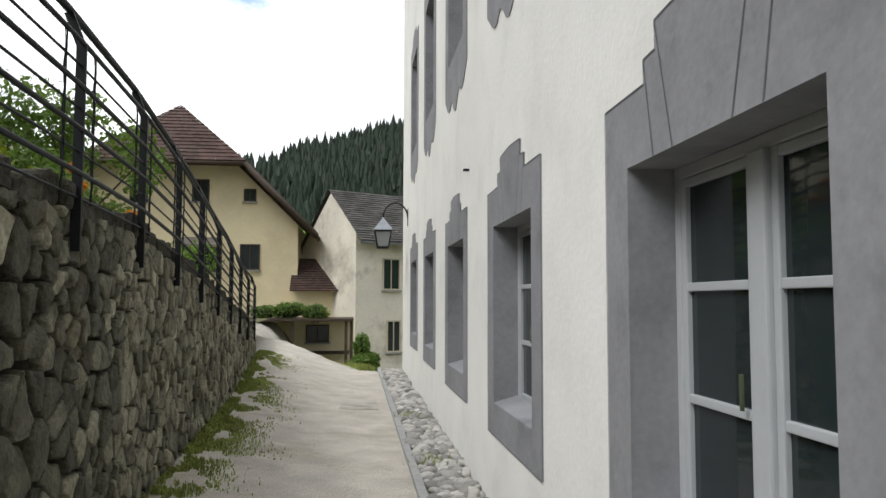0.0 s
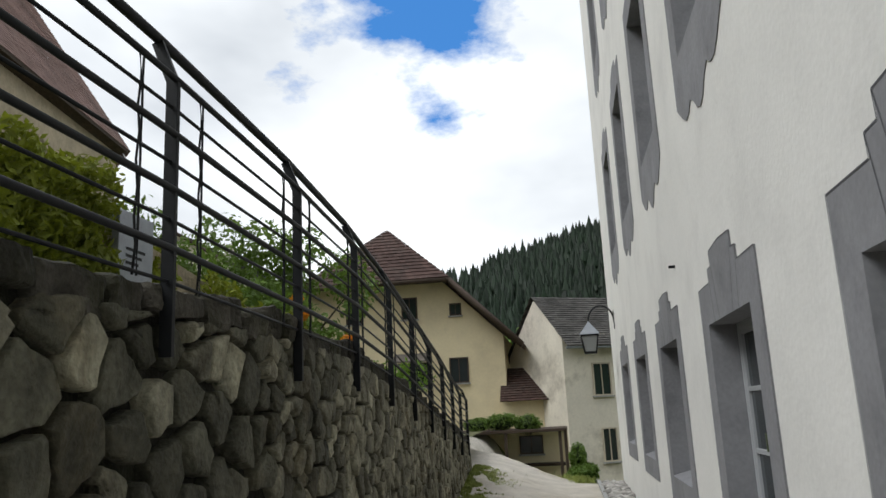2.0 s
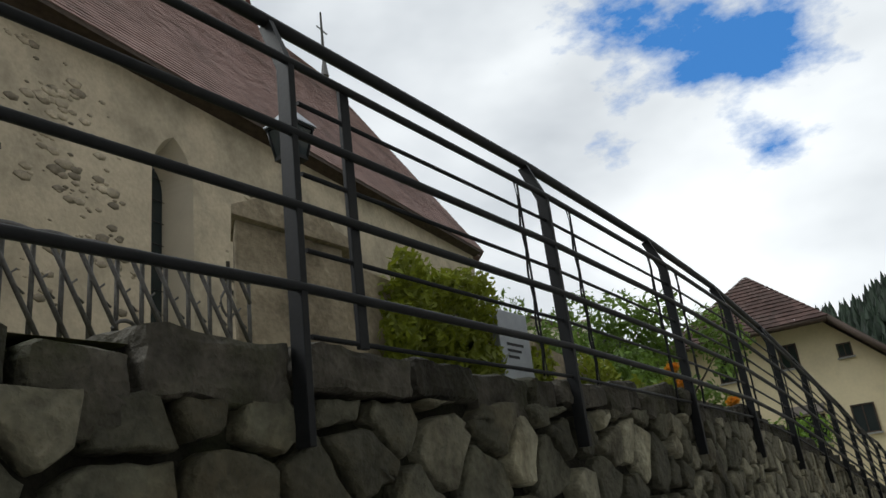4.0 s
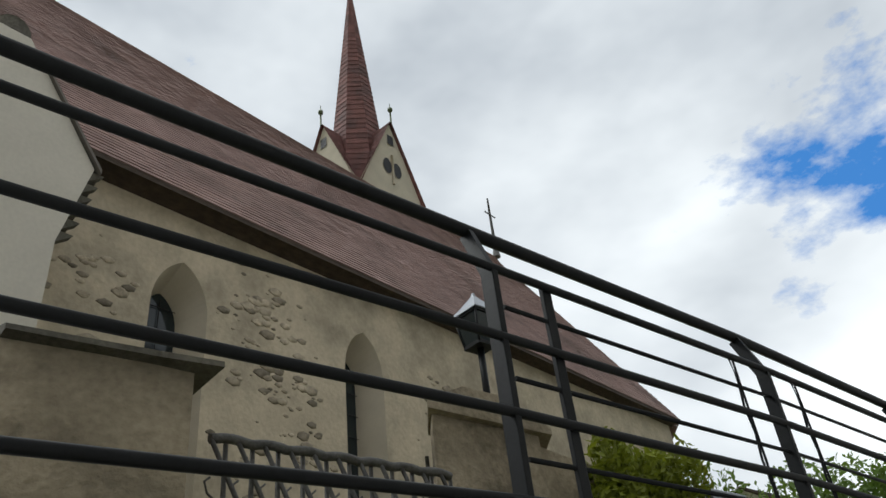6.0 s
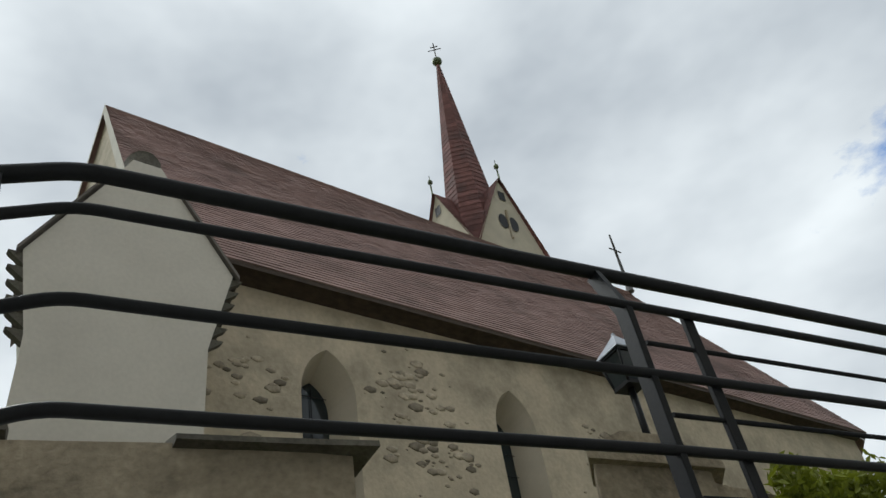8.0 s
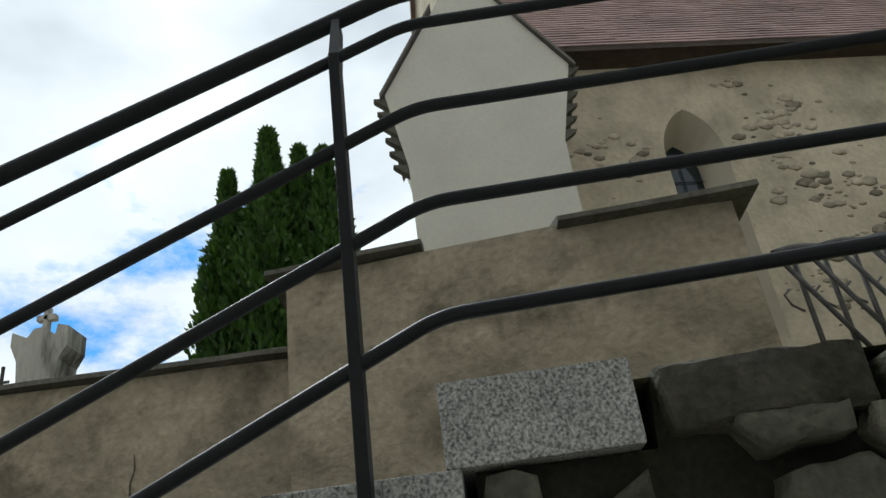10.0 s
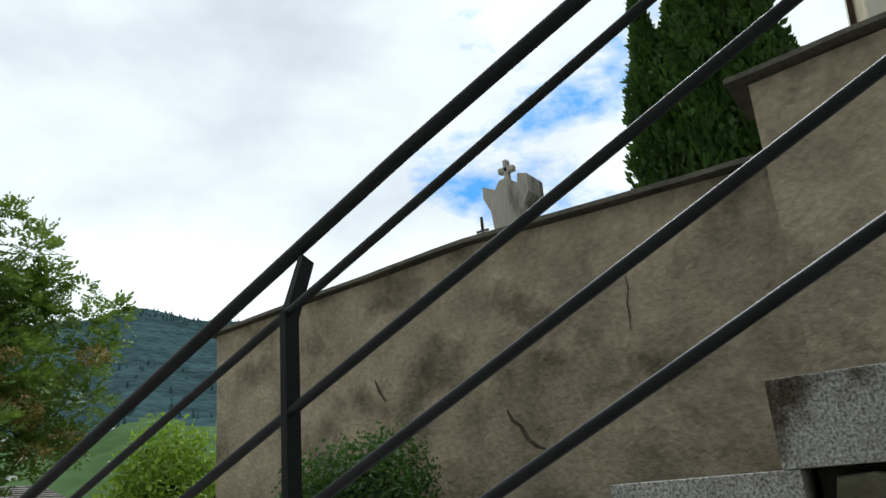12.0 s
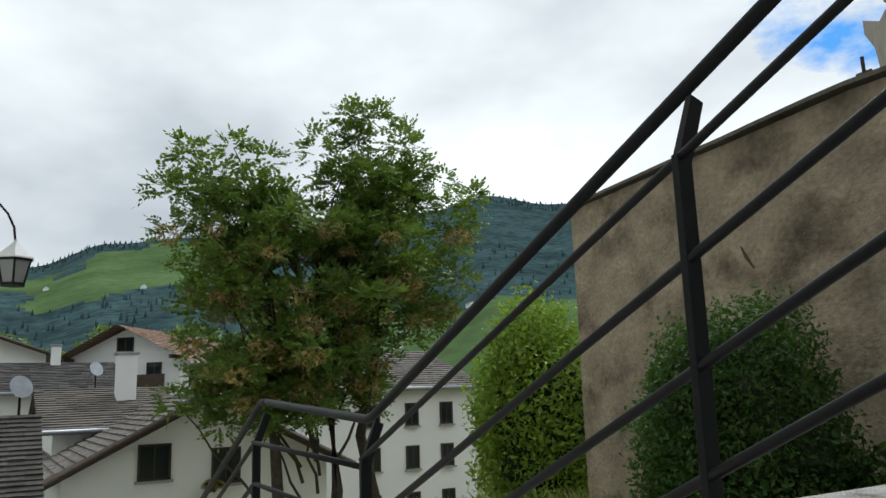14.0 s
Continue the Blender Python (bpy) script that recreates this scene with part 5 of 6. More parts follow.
def make_big_tree():
    rnd = random.Random(21)
    t = empty("ash_tree", "broad ash tree with green leaves and brown seed clusters", "tree", at=(0, 0, 0))
    base = Vector((-5.6, -15.0, -3.3))
    clumps, ends = [], []
    lobes = (((-5.15, -15, 3.4), (2.35, 2.1, 2.5), 135), ((-7.3, -15, 4.6), (1.6, 1.4, 1.7), 50), ((-6.8, -15, 6.4), (1.05, 1.0, 1.25), 30),
             ((-3.75, -15, 5.1), (1.1, 1.0, 1.3), 24), ((-4.55, -15, 1.7), (1.5, 1.4, 1.0), 34))
    for o, rad, n in lobes:
        for i in range(n):
            d = Vector((rnd.gauss(0, 1), rnd.gauss(0, 1), rnd.gauss(0, 1))).normalized() * rnd.uniform(0.2, 1.0) ** 0.5
            c = (o[0] + d.x * rad[0], o[1] + d.y * rad[1], o[2] + d.z * rad[2])
            r = rnd.uniform(0.2, 0.4)
            clumps.append((c, (r * 1.2, r * 1.2, r * 0.75)))
            ends.append(c)
    for x, z in ((-2.5, 5.4), (-2.95, 6.3), (-3.8, 6.4), (-4.5, 6.3), (-5.4, 6.6), (-6.6, 7.65), (-6.15, 7.4), (-7.5, 7.2), (-8.4, 6.3), (-9.4, 6.1), (-9.1, 5.3), (-2.6, 4.6), (-2.9, 1.6), (-8.2, 3.2)):
        clumps.append(((x, -15 + rnd.uniform(-0.4, 0.4), z), (0.3, 0.3, 0.28)))
        ends.append(clumps[-1][0])
    bm = bmesh.new()
    for k in range(3):
        top = Vector((-5.6 + (k - 1) * 1.2, -15 + rnd.uniform(-0.4, 0.4), 3.6 + (k % 2)))
        limb(bm, base + Vector(((k - 1) * 0.5, 0, 0)), top, 0.16, 0.07, rnd)
    for e in ends[::5]:
        e = Vector(e)
        f = Vector((-5.6 + (e.x + 5.6) * 0.25, -15 + (e.y + 15) * 0.25, max(-1.5, e.z - 1.6 - 0.3 * abs(e.x + 5.6))))
        limb(bm, f, e, 0.035, 0.01, rnd, 0.2, 5)
    part("trunk", bm, M_BARK, t)
    feather_leaves("crown", clumps, 11500, M_LEAF, t, 5)
    low = [c for c in clumps if 1.6 < c[0][2] < 5.0]
    rnd.shuffle(low)
    leaf_cloud("seed_mass", [(tuple(Vector(c) + Vector((0.1, 0.25, -0.12))), tuple(0.8 * q for q in r)) for c, r in low[:120]], 20000, 0.045, M_SEED, t, 6, 0.3, 0.1, 0.5)


make_big_tree()


def simple_tree(name, label, at, height, radius, mat, seed, count=7000, size=0.14, trunk=True):
    rnd = random.Random(seed)
    t = empty(name, label, "tree")
    x, y, z = at
    clumps = []
    for i in range(26):
        a, rr, h = rnd.uniform(0, 6.28), math.sqrt(rnd.random()) * radius, rnd.uniform(0.35, 1.0)
        rr *= 1.15 - 0.6 * abs(h - 0.55)
        r = rnd.uniform(0.2, 0.36) * radius
        clumps.append(((x + rr * math.cos(a), y + rr * math.sin(a), z + h * height - r * 0.6), (r * 1.2, r * 1.2, r * 0.8)))
    bm = bmesh.new()
    limb(bm, (x, y, z - 0.3), (x, y, z + height * 0.7), height * 0.025, height * 0.01, rnd)
    for c, r in clumps[::3]:
        limb(bm, (x, y, z + height * 0.35), c, height * 0.01, 0.01, rnd, 0.2, 5)
    part("trunk", bm, M_BARK, t)
    leaf_cloud("crown", clumps, count, size, mat, t, seed, 0.4, 0.3, 0.3)


simple_tree("garden_tree", "leafy green garden tree beyond the terrace", (-10.5, 22.0, 1.0), 7.2, 2.9, M_LEAF, 31, 5500, 0.12)
simple_tree("garden_tree", "leafy green garden tree beyond the terrace", (-8.6, 24.0, 1.0), 6.6, 2.2, M_LEAF, 32, 4500, 0.12)
simple_tree("distant_tree", "bright green broadleaf tree behind the houses", (-3.2, 60.0, -1.0), 8.6, 3.2, M_LIGHTLEAF, 33, 5000, 0.25)
simple_tree("distant_tree", "bright green broadleaf tree behind the houses", (0.2, 70.0, -1.0), 11.6, 3.2, M_LIGHTLEAF, 34, 5000, 0.25)
simple_tree("distant_tree", "bright green broadleaf tree behind the houses", (3.6, 72.0, -1.0), 11.4, 3.0, M_LIGHTLEAF, 35, 5000, 0.25)
simple_tree("distant_tree", "bright green broadleaf tree behind the houses", (-6.0, 55.0, -1.0), 9.0, 3.0, M_LIGHTLEAF, 36, 5000, 0.25)


def bush(name, label, centre, radii, mat, seed, count, size, lumps=9):
    rnd = random.Random(seed)
    b = empty(name, label, "bush")
    c, r = Vector(centre), Vector(radii)
    clumps = [(tuple(c), tuple(r * 0.8))]
    for i in range(lumps):
        d = Vector((rnd.gauss(0, 1), rnd.gauss(0, 1), rnd.gauss(0, 1))).normalized()
        clumps.append((tuple(c + Vector((d.x * r.x, d.y * r.y, d.z * r.z)) * 0.55), tuple(r * rnd.uniform(0.35, 0.55))))
    bm = bmesh.new()
    for k in range(5):
        limb(bm, (c.x + rnd.uniform(-0.1, 0.1), c.y + rnd.uniform(-0.1, 0.1), c.z - r.z * 1.1), c + Vector((rnd.uniform(-0.5, 0.5) * r.x, rnd.uniform(-0.5, 0.5) * r.y, r.z * 0.4)), 0.02, 0.006, rnd, 0.2, 5)
    part("stems", bm, M_BARK, b)
    leaf_cloud("foliage", clumps, count, size, mat, b, seed, 0.55, 0.2, 0.6)
    # solid dark core stands in for the shade deep in the bush
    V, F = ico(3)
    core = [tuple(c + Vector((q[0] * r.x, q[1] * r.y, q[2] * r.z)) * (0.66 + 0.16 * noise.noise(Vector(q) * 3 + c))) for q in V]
    mesh_part("inner_shade_core", core, F, M_INNER, b)


bush("laurel_bush", "rounded dark green laurel bush against the rendered wall", (-3.85, -3.8, 1.15), (0.62, 0.74, 1.08), M_HEDGE, 41, 80000, 0.020, 26)
bush("garden_shrub", "bright green shrub beside the wall end", (-6.55, -9.2, 1.15), (1.15, 1.0, 1.75), M_SHRUB, 42, 34000, 0.043, 26)
bush("low_shrub", "low leafy shrub at the foot of the wall", (-4.1, -2.6, 0.75), (0.4, 0.7, 0.6), M_LEAF, 44, 7000, 0.035)
bush("low_shrub", "low leafy shrub at the foot of the wall", (-4.3, -3.1, 0.7), (0.35, 0.55, 0.5), M_HEDGE, 45, 5000, 0.035)
bush("garden_shrub", "small feathery shrub by the white house corner", (0.3, 22.5, -0.15), (0.5, 0.4, 0.3), M_LEAF, 46, 3500, 0.06)
bush("garden_shrub", "small feathery shrub by the white house corner", (0.2, 22.6, 0.32), (0.26, 0.26, 0.42), M_LEAF, 47, 1800, 0.05)


def make_thuja():
    rng = np.random.default_rng(5)
    for k, (y, top, r, x) in enumerate(((-2.21, 7.75, 0.68, -8.0), (-2.72, 7.2, 0.50, -8.0), (-1.84, 7.5, 0.55, -8.1), (-1.52, 7.35, 0.66, -8.0))):
        t = empty("thuja", "slender dark green thuja in the graveyard", "conifer", "thujas")
        base = 2.6
        bm = bmesh.new()
        tube(bm, [(x, y, base - 0.1), (x, y, top - 0.6)], [0.09, 0.02], 6)
        part("trunk", bm, M_BARK, t)
        n = 19000 if k == 0 else 12000
        h = rng.random(n) ** 0.8
        ang = rng.random(n) * 6.283
        lobes = 1 + 0.24 * np.sin(ang * 3 + h * 17) + 0.22 * np.sin(ang * 5 + h * 37)
        rad = r * np.clip(1.03 - h, 0, 1) ** 1.05 * 1.32 * lobes * (0.58 + 0.52 * rng.random(n)) * np.clip(h * 8 + 0.5, 0, 1)
        P = np.stack([x + rad * np.cos(ang), y + rad * np.sin(ang), base + h * (top - base)], 1)
        out = np.stack([np.cos(ang), np.sin(ang), np.zeros(n)], 1)
        upv = np.stack([np.cos(ang) * 0.6, np.sin(ang) * 0.6, np.ones(n)], 1) + rng.normal(size=(n, 3)) * 0.32
        upv /= np.linalg.norm(upv, axis=1)[:, None]
        side = np.cross(upv, out + rng.normal(size=(n, 3)) * 0.8)
        side /= np.linalg.norm(side, axis=1)[:, None]
        L, W = (0.10 * (0.6 + 0.8 * rng.random(n)))[:, None], (0.027 * (0.6 + 0.8 * rng.random(n)))[:, None]
        q = np.stack([P, P + upv * L * 0.5 + side * W, P + upv * L, P + upv * L * 0.5 - side * W], 1).reshape(-1, 3)
        mesh_part("foliage", q.tolist(), np.arange(n * 4).reshape(-1, 4).tolist(), M_THUJA, t)
        # dark tapered core paints the shade behind the outer sprays
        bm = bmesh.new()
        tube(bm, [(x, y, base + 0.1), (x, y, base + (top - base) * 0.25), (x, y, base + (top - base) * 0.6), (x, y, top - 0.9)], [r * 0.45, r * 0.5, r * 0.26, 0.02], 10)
        part("inner_shade_core", bm, M_INNER, t)


make_thuja()


def make_ivy():
    rnd = random.Random(9)
    clumps = []
    for i in range(130):
        y = rnd.uniform(5.0, 12.6) if i % 2 else rnd.uniform(5.0, 6.9)
        top = 4.0 - 0.12 * max(0, y - 6.0) if y < 7.6 else 3.45 - 0.06 * (y - 7.6)
        if y < 5.4:
            top = 2.9 + 1.1 * (y - 5.0) / 0.4
        if 6.8 < y < 7.6:
            continue
        z = rnd.uniform(2.3, top)
        r = rnd.uniform(0.2, 0.38)
        clumps.append(((-4.22 + rnd.uniform(-0.1, 0.12), y, z - r * 0.3), (0.13, r, r)))
    ivy = leaf_cloud("ivy", clumps, 26000, 0.052, M_IVY, None, 9, 0.8, -0.5, 0.5)
    tagged(ivy, "yellow-green ivy hanging over the garden wall", "ivy", kind="stuff")
    clumps = [((-3.4 + rnd.uniform(-0.5, 0.4), rnd.uniform(8.0, 16.0), 2.05 + rnd.uniform(0, 0.35)), rnd.uniform(0.25, 0.45)) for i in range(34)]
    tagged(leaf_cloud("garden_plants", clumps, 8000, 0.05, M_LIGHTLEAF, None, 10), "mixed green garden plants along the terrace edge", "plants", kind="stuff")
    m = leaf_material("orange_blossom", (0.62, 0.27, 0.03))
    for c, r in (((-3.0, 8.75, 3.0), 0.07), ((-3.0, 8.95, 2.83), 0.06), ((-2.7, 9.8, 2.61), 0.07)):
        f = empty("flower_clump", "small clump of orange garden flowers", "flowers", "orange flowers")
        leaf_cloud("blossoms", [(c, r)], 120, 0.035, m, f, 12)
        bm = bmesh.new()
        for k in range(4):
            limb(bm, (c[0] + rnd.uniform(-0.06, 0.06), c[1] + rnd.uniform(-0.06, 0.06), 1.8), c, 0.008, 0.005, rnd, 0.2, 5)
        part("stems", bm, M_LIGHTLEAF, f)


make_ivy()


def make_grass():
    rng = np.random.default_rng(3)

    def blades(name, n, place, h, label):
        P = np.array([place() for i in range(n)])
        P[:, 2] = [ground_z(p[0], p[1]) + 0.03 if p[2] < -50 else p[2] for p in P]
        ang = rng.random(n) * 6.283
        hh = h * (0.4 + rng.random(n))[:, None]
        side = np.stack([np.cos(ang), np.sin(ang), np.zeros(n)], 1) * 0.008
        lean = np.stack([np.cos(ang + 1.5), np.sin(ang + 1.5), np.zeros(n)], 1) * (hh * rng.uniform(0.1, 0.7, (n, 1)))
        q = np.stack([P - side, P + side, P + lean * 0.4 + side * 0.7 + np.array((0, 0, 0.6)) * hh, P + lean + np.array((0, 0, 1)) * hh], 1).reshape(-1, 3)
        tagged(mesh_part(name, q.tolist(), np.arange(n * 4).reshape(-1, 4).tolist(), M_GRASS), label, "grass", kind="stuff")

    def verge():
        while True:
            y = rng.uniform(3.5, 18.0)
            x = wall_x(y) + 0.03 + abs(rng.normal()) * (0.22 if y < 8 else 0.34)
            patch = noise.noise((x * 2.2, y * 1.1, 5)) + 0.5 * noise.noise((x * 6, y * 5, 2))
            if x < -0.55 and patch > (0.0 if x > wall_x(y) + 0.2 else -0.25):
                return (x, y, -99)

    blades("verge_grass", 22000, verge, 0.04, "thin grass and moss along the foot of the stone wall")

    def bank():
        y = rng.uniform(-9.5, -2.2)
        x = rng.uniform(-5.2, -3.35) if y > -6 else rng.uniform(-7.5, -3.2)
        return (x, y, -99)

    blades("garden_grass", 9000, bank, 0.42, "long garden grass below the churchyard wall")

    def edge():
        y = rng.uniform(18.6, 24)
        return (-0.16 * max(0, y - 17) ** 1.25 * 0.9 + 0.55 + rng.normal() * 0.12, y, -99)

    blades("edge_grass", 2500, edge, 0.12, "grass fringe on the path's drop edge")

    def pebb():
        y = rng.choice([5.2, 6.1, 7.9, 11.0]) + rng.normal() * 0.12
        return (0.8 + rng.normal() * 0.09, y, -99)

    blades("pebble_weeds", 300, pebb, 0.10, "small weeds between the pebbles")


make_grass()


# ---- tomb behind the wall ----
def make_tomb():
    bm = bmesh.new()
    x = -6.5
    out = [(-4.30, 2.5), (-3.76, 2.5), (-3.76, 3.9), (-3.80, 4.3), (-3.77, 4.62), (-3.68, 4.74), (-3.68, 4.93), (-3.82, 4.96), (-3.84, 4.86), (-4.0, 4.95), (-4.12, 4.94), (-4.2, 4.86), (-4.40, 4.93), (-4.40, 4.80), (-4.30, 4.64), (-4.25, 4.3)]
    out = [(-3.87 + (p + 4.02) * 0.72, q - 0.24) for p, q in out]
    prism(bm, out, x - 0.2, x + 0.14, lambda a, b, d: (d, a, b))
    box(bm, (x - 0.05, -3.945, 4.66), (x + 0.02, -3.895, 4.97), 0.01)
    box(bm, (x - 0.05, -4.01, 4.83), (x + 0.02, -3.83, 4.89), 0.01)
    part_ob = part("tomb_stone", bm, M_MARBLE)
    tagged(part_ob, "weathered pale tombstone with flared top and small cross", "tombstone")
    for x, y, z, s in ((-6.5, -4.27, 4.08, 1.0), (-6.5, -5.45, 3.82, 0.7), (-4.62, 3.74, 3.42, 1.0)):
        bm = bmesh.new()
        tube(bm, [(x, y, 2.5), (x, y, z + 0.35 * s)], 0.016, 6)
        tube(bm, [(x, y - 0.07 * s, z + 0.2 * s), (x, y + 0.07 * s, z + 0.2 * s)], 0.014, 6)
        for sgn in (-1, 1):
            tube(bm, [(x, y + sgn * (0.02 + 0.06 * s * math.sin(k * 0.7)), z - 0.1 * s + 0.05 * k * s) for k in range(6)], 0.011, 5)
        tagged(part("grave_cross", bm, M_OLDIRON), "small dark wrought-iron grave cross", "grave cross", "grave crosses")


make_tomb()


# ---- houses ----
def window(parent, to3d, a, b, c, d, frame_mat=None, depth=0.12, sill=True):
    """A small house window: frame, cross bars, an opaque pane tinted dark for the unlit room."""
    w = new("window")
    w.parent = parent
    frame_mat = frame_mat or M_WOOD
    t = 0.05

    def slab(name, lo, hi, d0, d1, mat):
        bm = bmesh.new()
        prism(bm, [(lo[0], lo[1]), (hi[0], lo[1]), (hi[0], hi[1]), (lo[0], hi[1])], d0, d1, to3d)
        part(name, bm, mat, w)

    slab("pane", (a, c), (b, d), 0.012, 0.004, M_GLASS)
    for lo, hi in (((a - t, c), (a, d)), ((b, c), (b + t, d)), ((a - t, d), (b + t, d + t)), ((a - t, c - t), (b + t, c))):
        slab("frame", lo, hi, 0.05, 0.002, frame_mat)
    slab("bar", ((a + b) / 2 - 0.02, c), ((a + b) / 2 + 0.02, d), 0.03, 0.013, frame_mat)
    if sill:
        slab("sill", (a - 0.1, c - 0.11), (b + 0.1, c - t - 0.002), 0.12, 0.002, M_KERB)


def make_yellow_house():
    h = empty("yellow_house", "cream-yellow farmhouse with a half-hipped brown tile roof", "house")
    y = 32.0
    bm = bmesh.new()
    prism(bm, [(-12.5, -1.5), (-2.1, -1.5), (-2.1, 4.45), (-4.6, 6.9), (-10.1, 6.9), (-12.5, 4.45)], y, y + 11, lambda a, b, d: (a, d, b))
    part("wall", bm, M_YELLOW, h)
    f = lambda a, b, d: (a, y - d, b)
    for a, b, c, d in ((-4.24, -3.84, 5.42, 5.84), (-4.35, -3.66, 2.64, 3.58), (-6.28, -5.70, 5.38, 6.2), (-8.7, -8.1, 5.3, 6.25), (-8.6, -7.7, 2.6, 3.7), (-10.6, -9.9, 2.6, 3.7)):
        window(h, f, a, b, c, d)
    # shaded window with a dark awning
    window(h, f, -6.5, -5.35, 2.55, 3.45)
    bm = bmesh.new()
    prism(bm, [(3.9, 0.0), (3.55, 0.75), (3.50, 0.75), (3.84, 0.0)], -6.7, -5.2, lambda a, b, d: (d, y - b, a))
    part("awning", bm, M_TILE_BROWN, h, "faded brown awning")
    y0 = y - 0.9
    ap = (-7.35, y + 2.2, 9.75)
    ap2 = (-7.35, y + 12, 9.75)
    tiled_slope("roof_slope", (-1.35, y0, 4.0), (-1.35, y + 12, 4.0), ap2, ap, 30, M_TILE, h, 0.05)
    tiled_slope("roof_slope", (-13.35, y0, 4.0), (-13.35, y + 12, 4.0), ap2, ap, 30, M_TILE, h, 0.05)
    # the slopes run out to the gable below the half hip
    mesh_part("roof_slope", [(-1.35, y0, 4.0), (-4.3, y0, 6.95), ap], [(0, 1, 2)], M_TILE, h)
    mesh_part("roof_slope", [(-13.35, y0, 4.0), (-10.4, y0, 6.95), ap], [(0, 1, 2)], M_TILE, h)
    tiled_slope("half_hip", (-10.6, y0 - 0.1, 6.85), (-4.1, y0 - 0.1, 6.85), (-7.3, y + 2.2, 9.8), (-7.4, y + 2.2, 9.8), 16, M_TILE, h, 0.05)
    for a, b in (((-1.3, 3.92), (-4.25, 6.86)), ((-13.4, 3.92), (-10.45, 6.86))):
        tube_part("bargeboard", [(a[0], y0, a[1]), (b[0], y0, b[1])], 0.13, M_WOOD, h, 4)
        tube_part("eaves_board", [(a[0], y0 + 0.05, a[1]), (a[0], y + 12, a[1])], 0.10, M_WOOD, h, 4)
    tube_part("bargeboard", [(-10.5, y0 - 0.08, 6.76), (-4.2, y0 - 0.08, 6.76)], 0.11, M_WOOD, h, 4)
    bm = bmesh.new()
    for a, b in (((-2.0, 4.4), (-4.5, 6.85)), ((-12.6, 4.4), (-10.2, 6.85))):
        vs = [bm.verts.new(q) for q in ((a[0] + 0.5, y0, a[1] - 0.4), (b[0] + 0.1, y0, b[1]), (b[0] + 0.1, y, b[1]), (a[0] + 0.5, y, a[1] - 0.4))]
        bm.faces.new(vs)
    part("eaves_boarding", bm, M_WOOD, h)
    h.location = (-0.25, 0, 0.24)


make_yellow_house()


def make_offwhite_house():
    h = empty("offwhite_house", "stained off-white old house with grey tile roof", "house")
    g0, d, b = Vector((0.25, 30, 0)), Vector((0.87, 0.5, 0)), Vector((-0.5, 0.87, 0))
    at = lambda s, t, z: tuple(g0 + d * s + b * t + Vector((0, 0, z)))
    W, L = 4.6, 8.0
    verts = [at(0, 0, -2), at(0, W, -2), at(0, W, 3.6), at(0, W * 0.45, 5.72), at(0, 0, 4.12), at(L, 0, -2), at(L, 0, 4.12), at(L, W * 0.45, 5.72), at(L, W, 3.6), at(L, W, -2)]
    mesh_part("wall", verts, [(0, 1, 2, 3, 4), (0, 4, 6, 5), (5, 6, 7, 8, 9), (1, 9, 8, 2)], M_OFFWHITE, h)
    tiled_slope("roof_slope", at(-0.12, -0.55, 3.62), at(L, -0.55, 3.62), at(L, W * 0.45, 5.85), at(-0.12, W * 0.45, 5.85), 22, M_TILE_GREY, h, 0.045)
    tiled_slope("roof_slope", at(-0.12, W + 0.3, 3.35), at(L, W + 0.3, 3.35), at(L, W * 0.45, 5.85), at(-0.12, W * 0.45, 5.85), 16, M_TILE_GREY, h, 0.045)
    bm = bmesh.new()
    tube(bm, [at(-0.12, -0.5, 3.56), at(L, -0.5, 3.56)], 0.06, 6)
    part("gutter", bm, M_METALGREY, h)
    f = lambda a, z, dep: at(a, -dep, z)
    window(h, f, 1.25, 1.95, 1.8, 2.95, M_REVEAL)
    window(h, f, 1.45, 2.0, -0.65, 0.5, M_REVEAL)
    window(h, f, 3.6, 4.3, 1.8, 2.95, M_REVEAL)
    h.location = (-0.24, 0, 0.27)
    # lean-to between the two houses
    a = empty("lean_to", "small cream lean-to with a red-brown tile roof", "annexe")
    bm = bmesh.new()
    box(bm, (-2.3, 31.6, -1.5), (-0.35, 34.5, 1.75))
    part("wall", bm, M_YELLOW, a)
    tiled_slope("roof", (-2.35, 31.2, 1.72), (-0.2, 31.2, 1.72), (-0.75, 33.0, 3.1), (-2.35, 33.0, 3.1), 14, M_TILE, a, 0.05)
    mesh_part("roof_side", [(-0.2, 31.2, 1.7), (-0.75, 33.0, 3.08), (-0.35, 34.6, 1.7)], [(0, 1, 2)], M_TILE, a)
    a.location = (-0.24, 0, 0.25)
    # open shed with plants on its roof
    s = empty("open_shed", "low open timber shed with a flat roof", "shed")
    box_part("roof", (-3.9, 26.6, 0.88), (-0.05, 29.4, 0.98), M_WOOD, s, 0.02)
    for x in (-3.4, -2.1, -0.3, -0.12):
        box_part("shed_post", (x - 0.05, 26.7, -2.3), (x + 0.05, 26.8, 0.88), M_WOOD, s)
    box_part("back_wall", (-3.9, 29.2, -2.0), (-0.05, 29.35, 0.88), M_YELLOW, s)
    window(s, lambda p, q, dep: (p, 29.2 - dep, q), -1.75, -1.0, 0.1, 0.65)
    box_part("shelf", (-2.0, 28.6, -0.35), (-0.2, 29.1, -0.25), M_WOOD, s)
    for c, r in (((-3.05, 27.2, 1.18), (0.62, 0.4, 0.26)), ((-2.25, 27.2, 1.25), (0.75, 0.45, 0.36)), ((-1.35, 27.2, 1.2), (0.5, 0.38, 0.36))):
        bush("roof_plant", "bushy green plant growing on the shed roof", c, r, M_LEAF, 60 + int(c[0] * 10), 1600, 0.05)


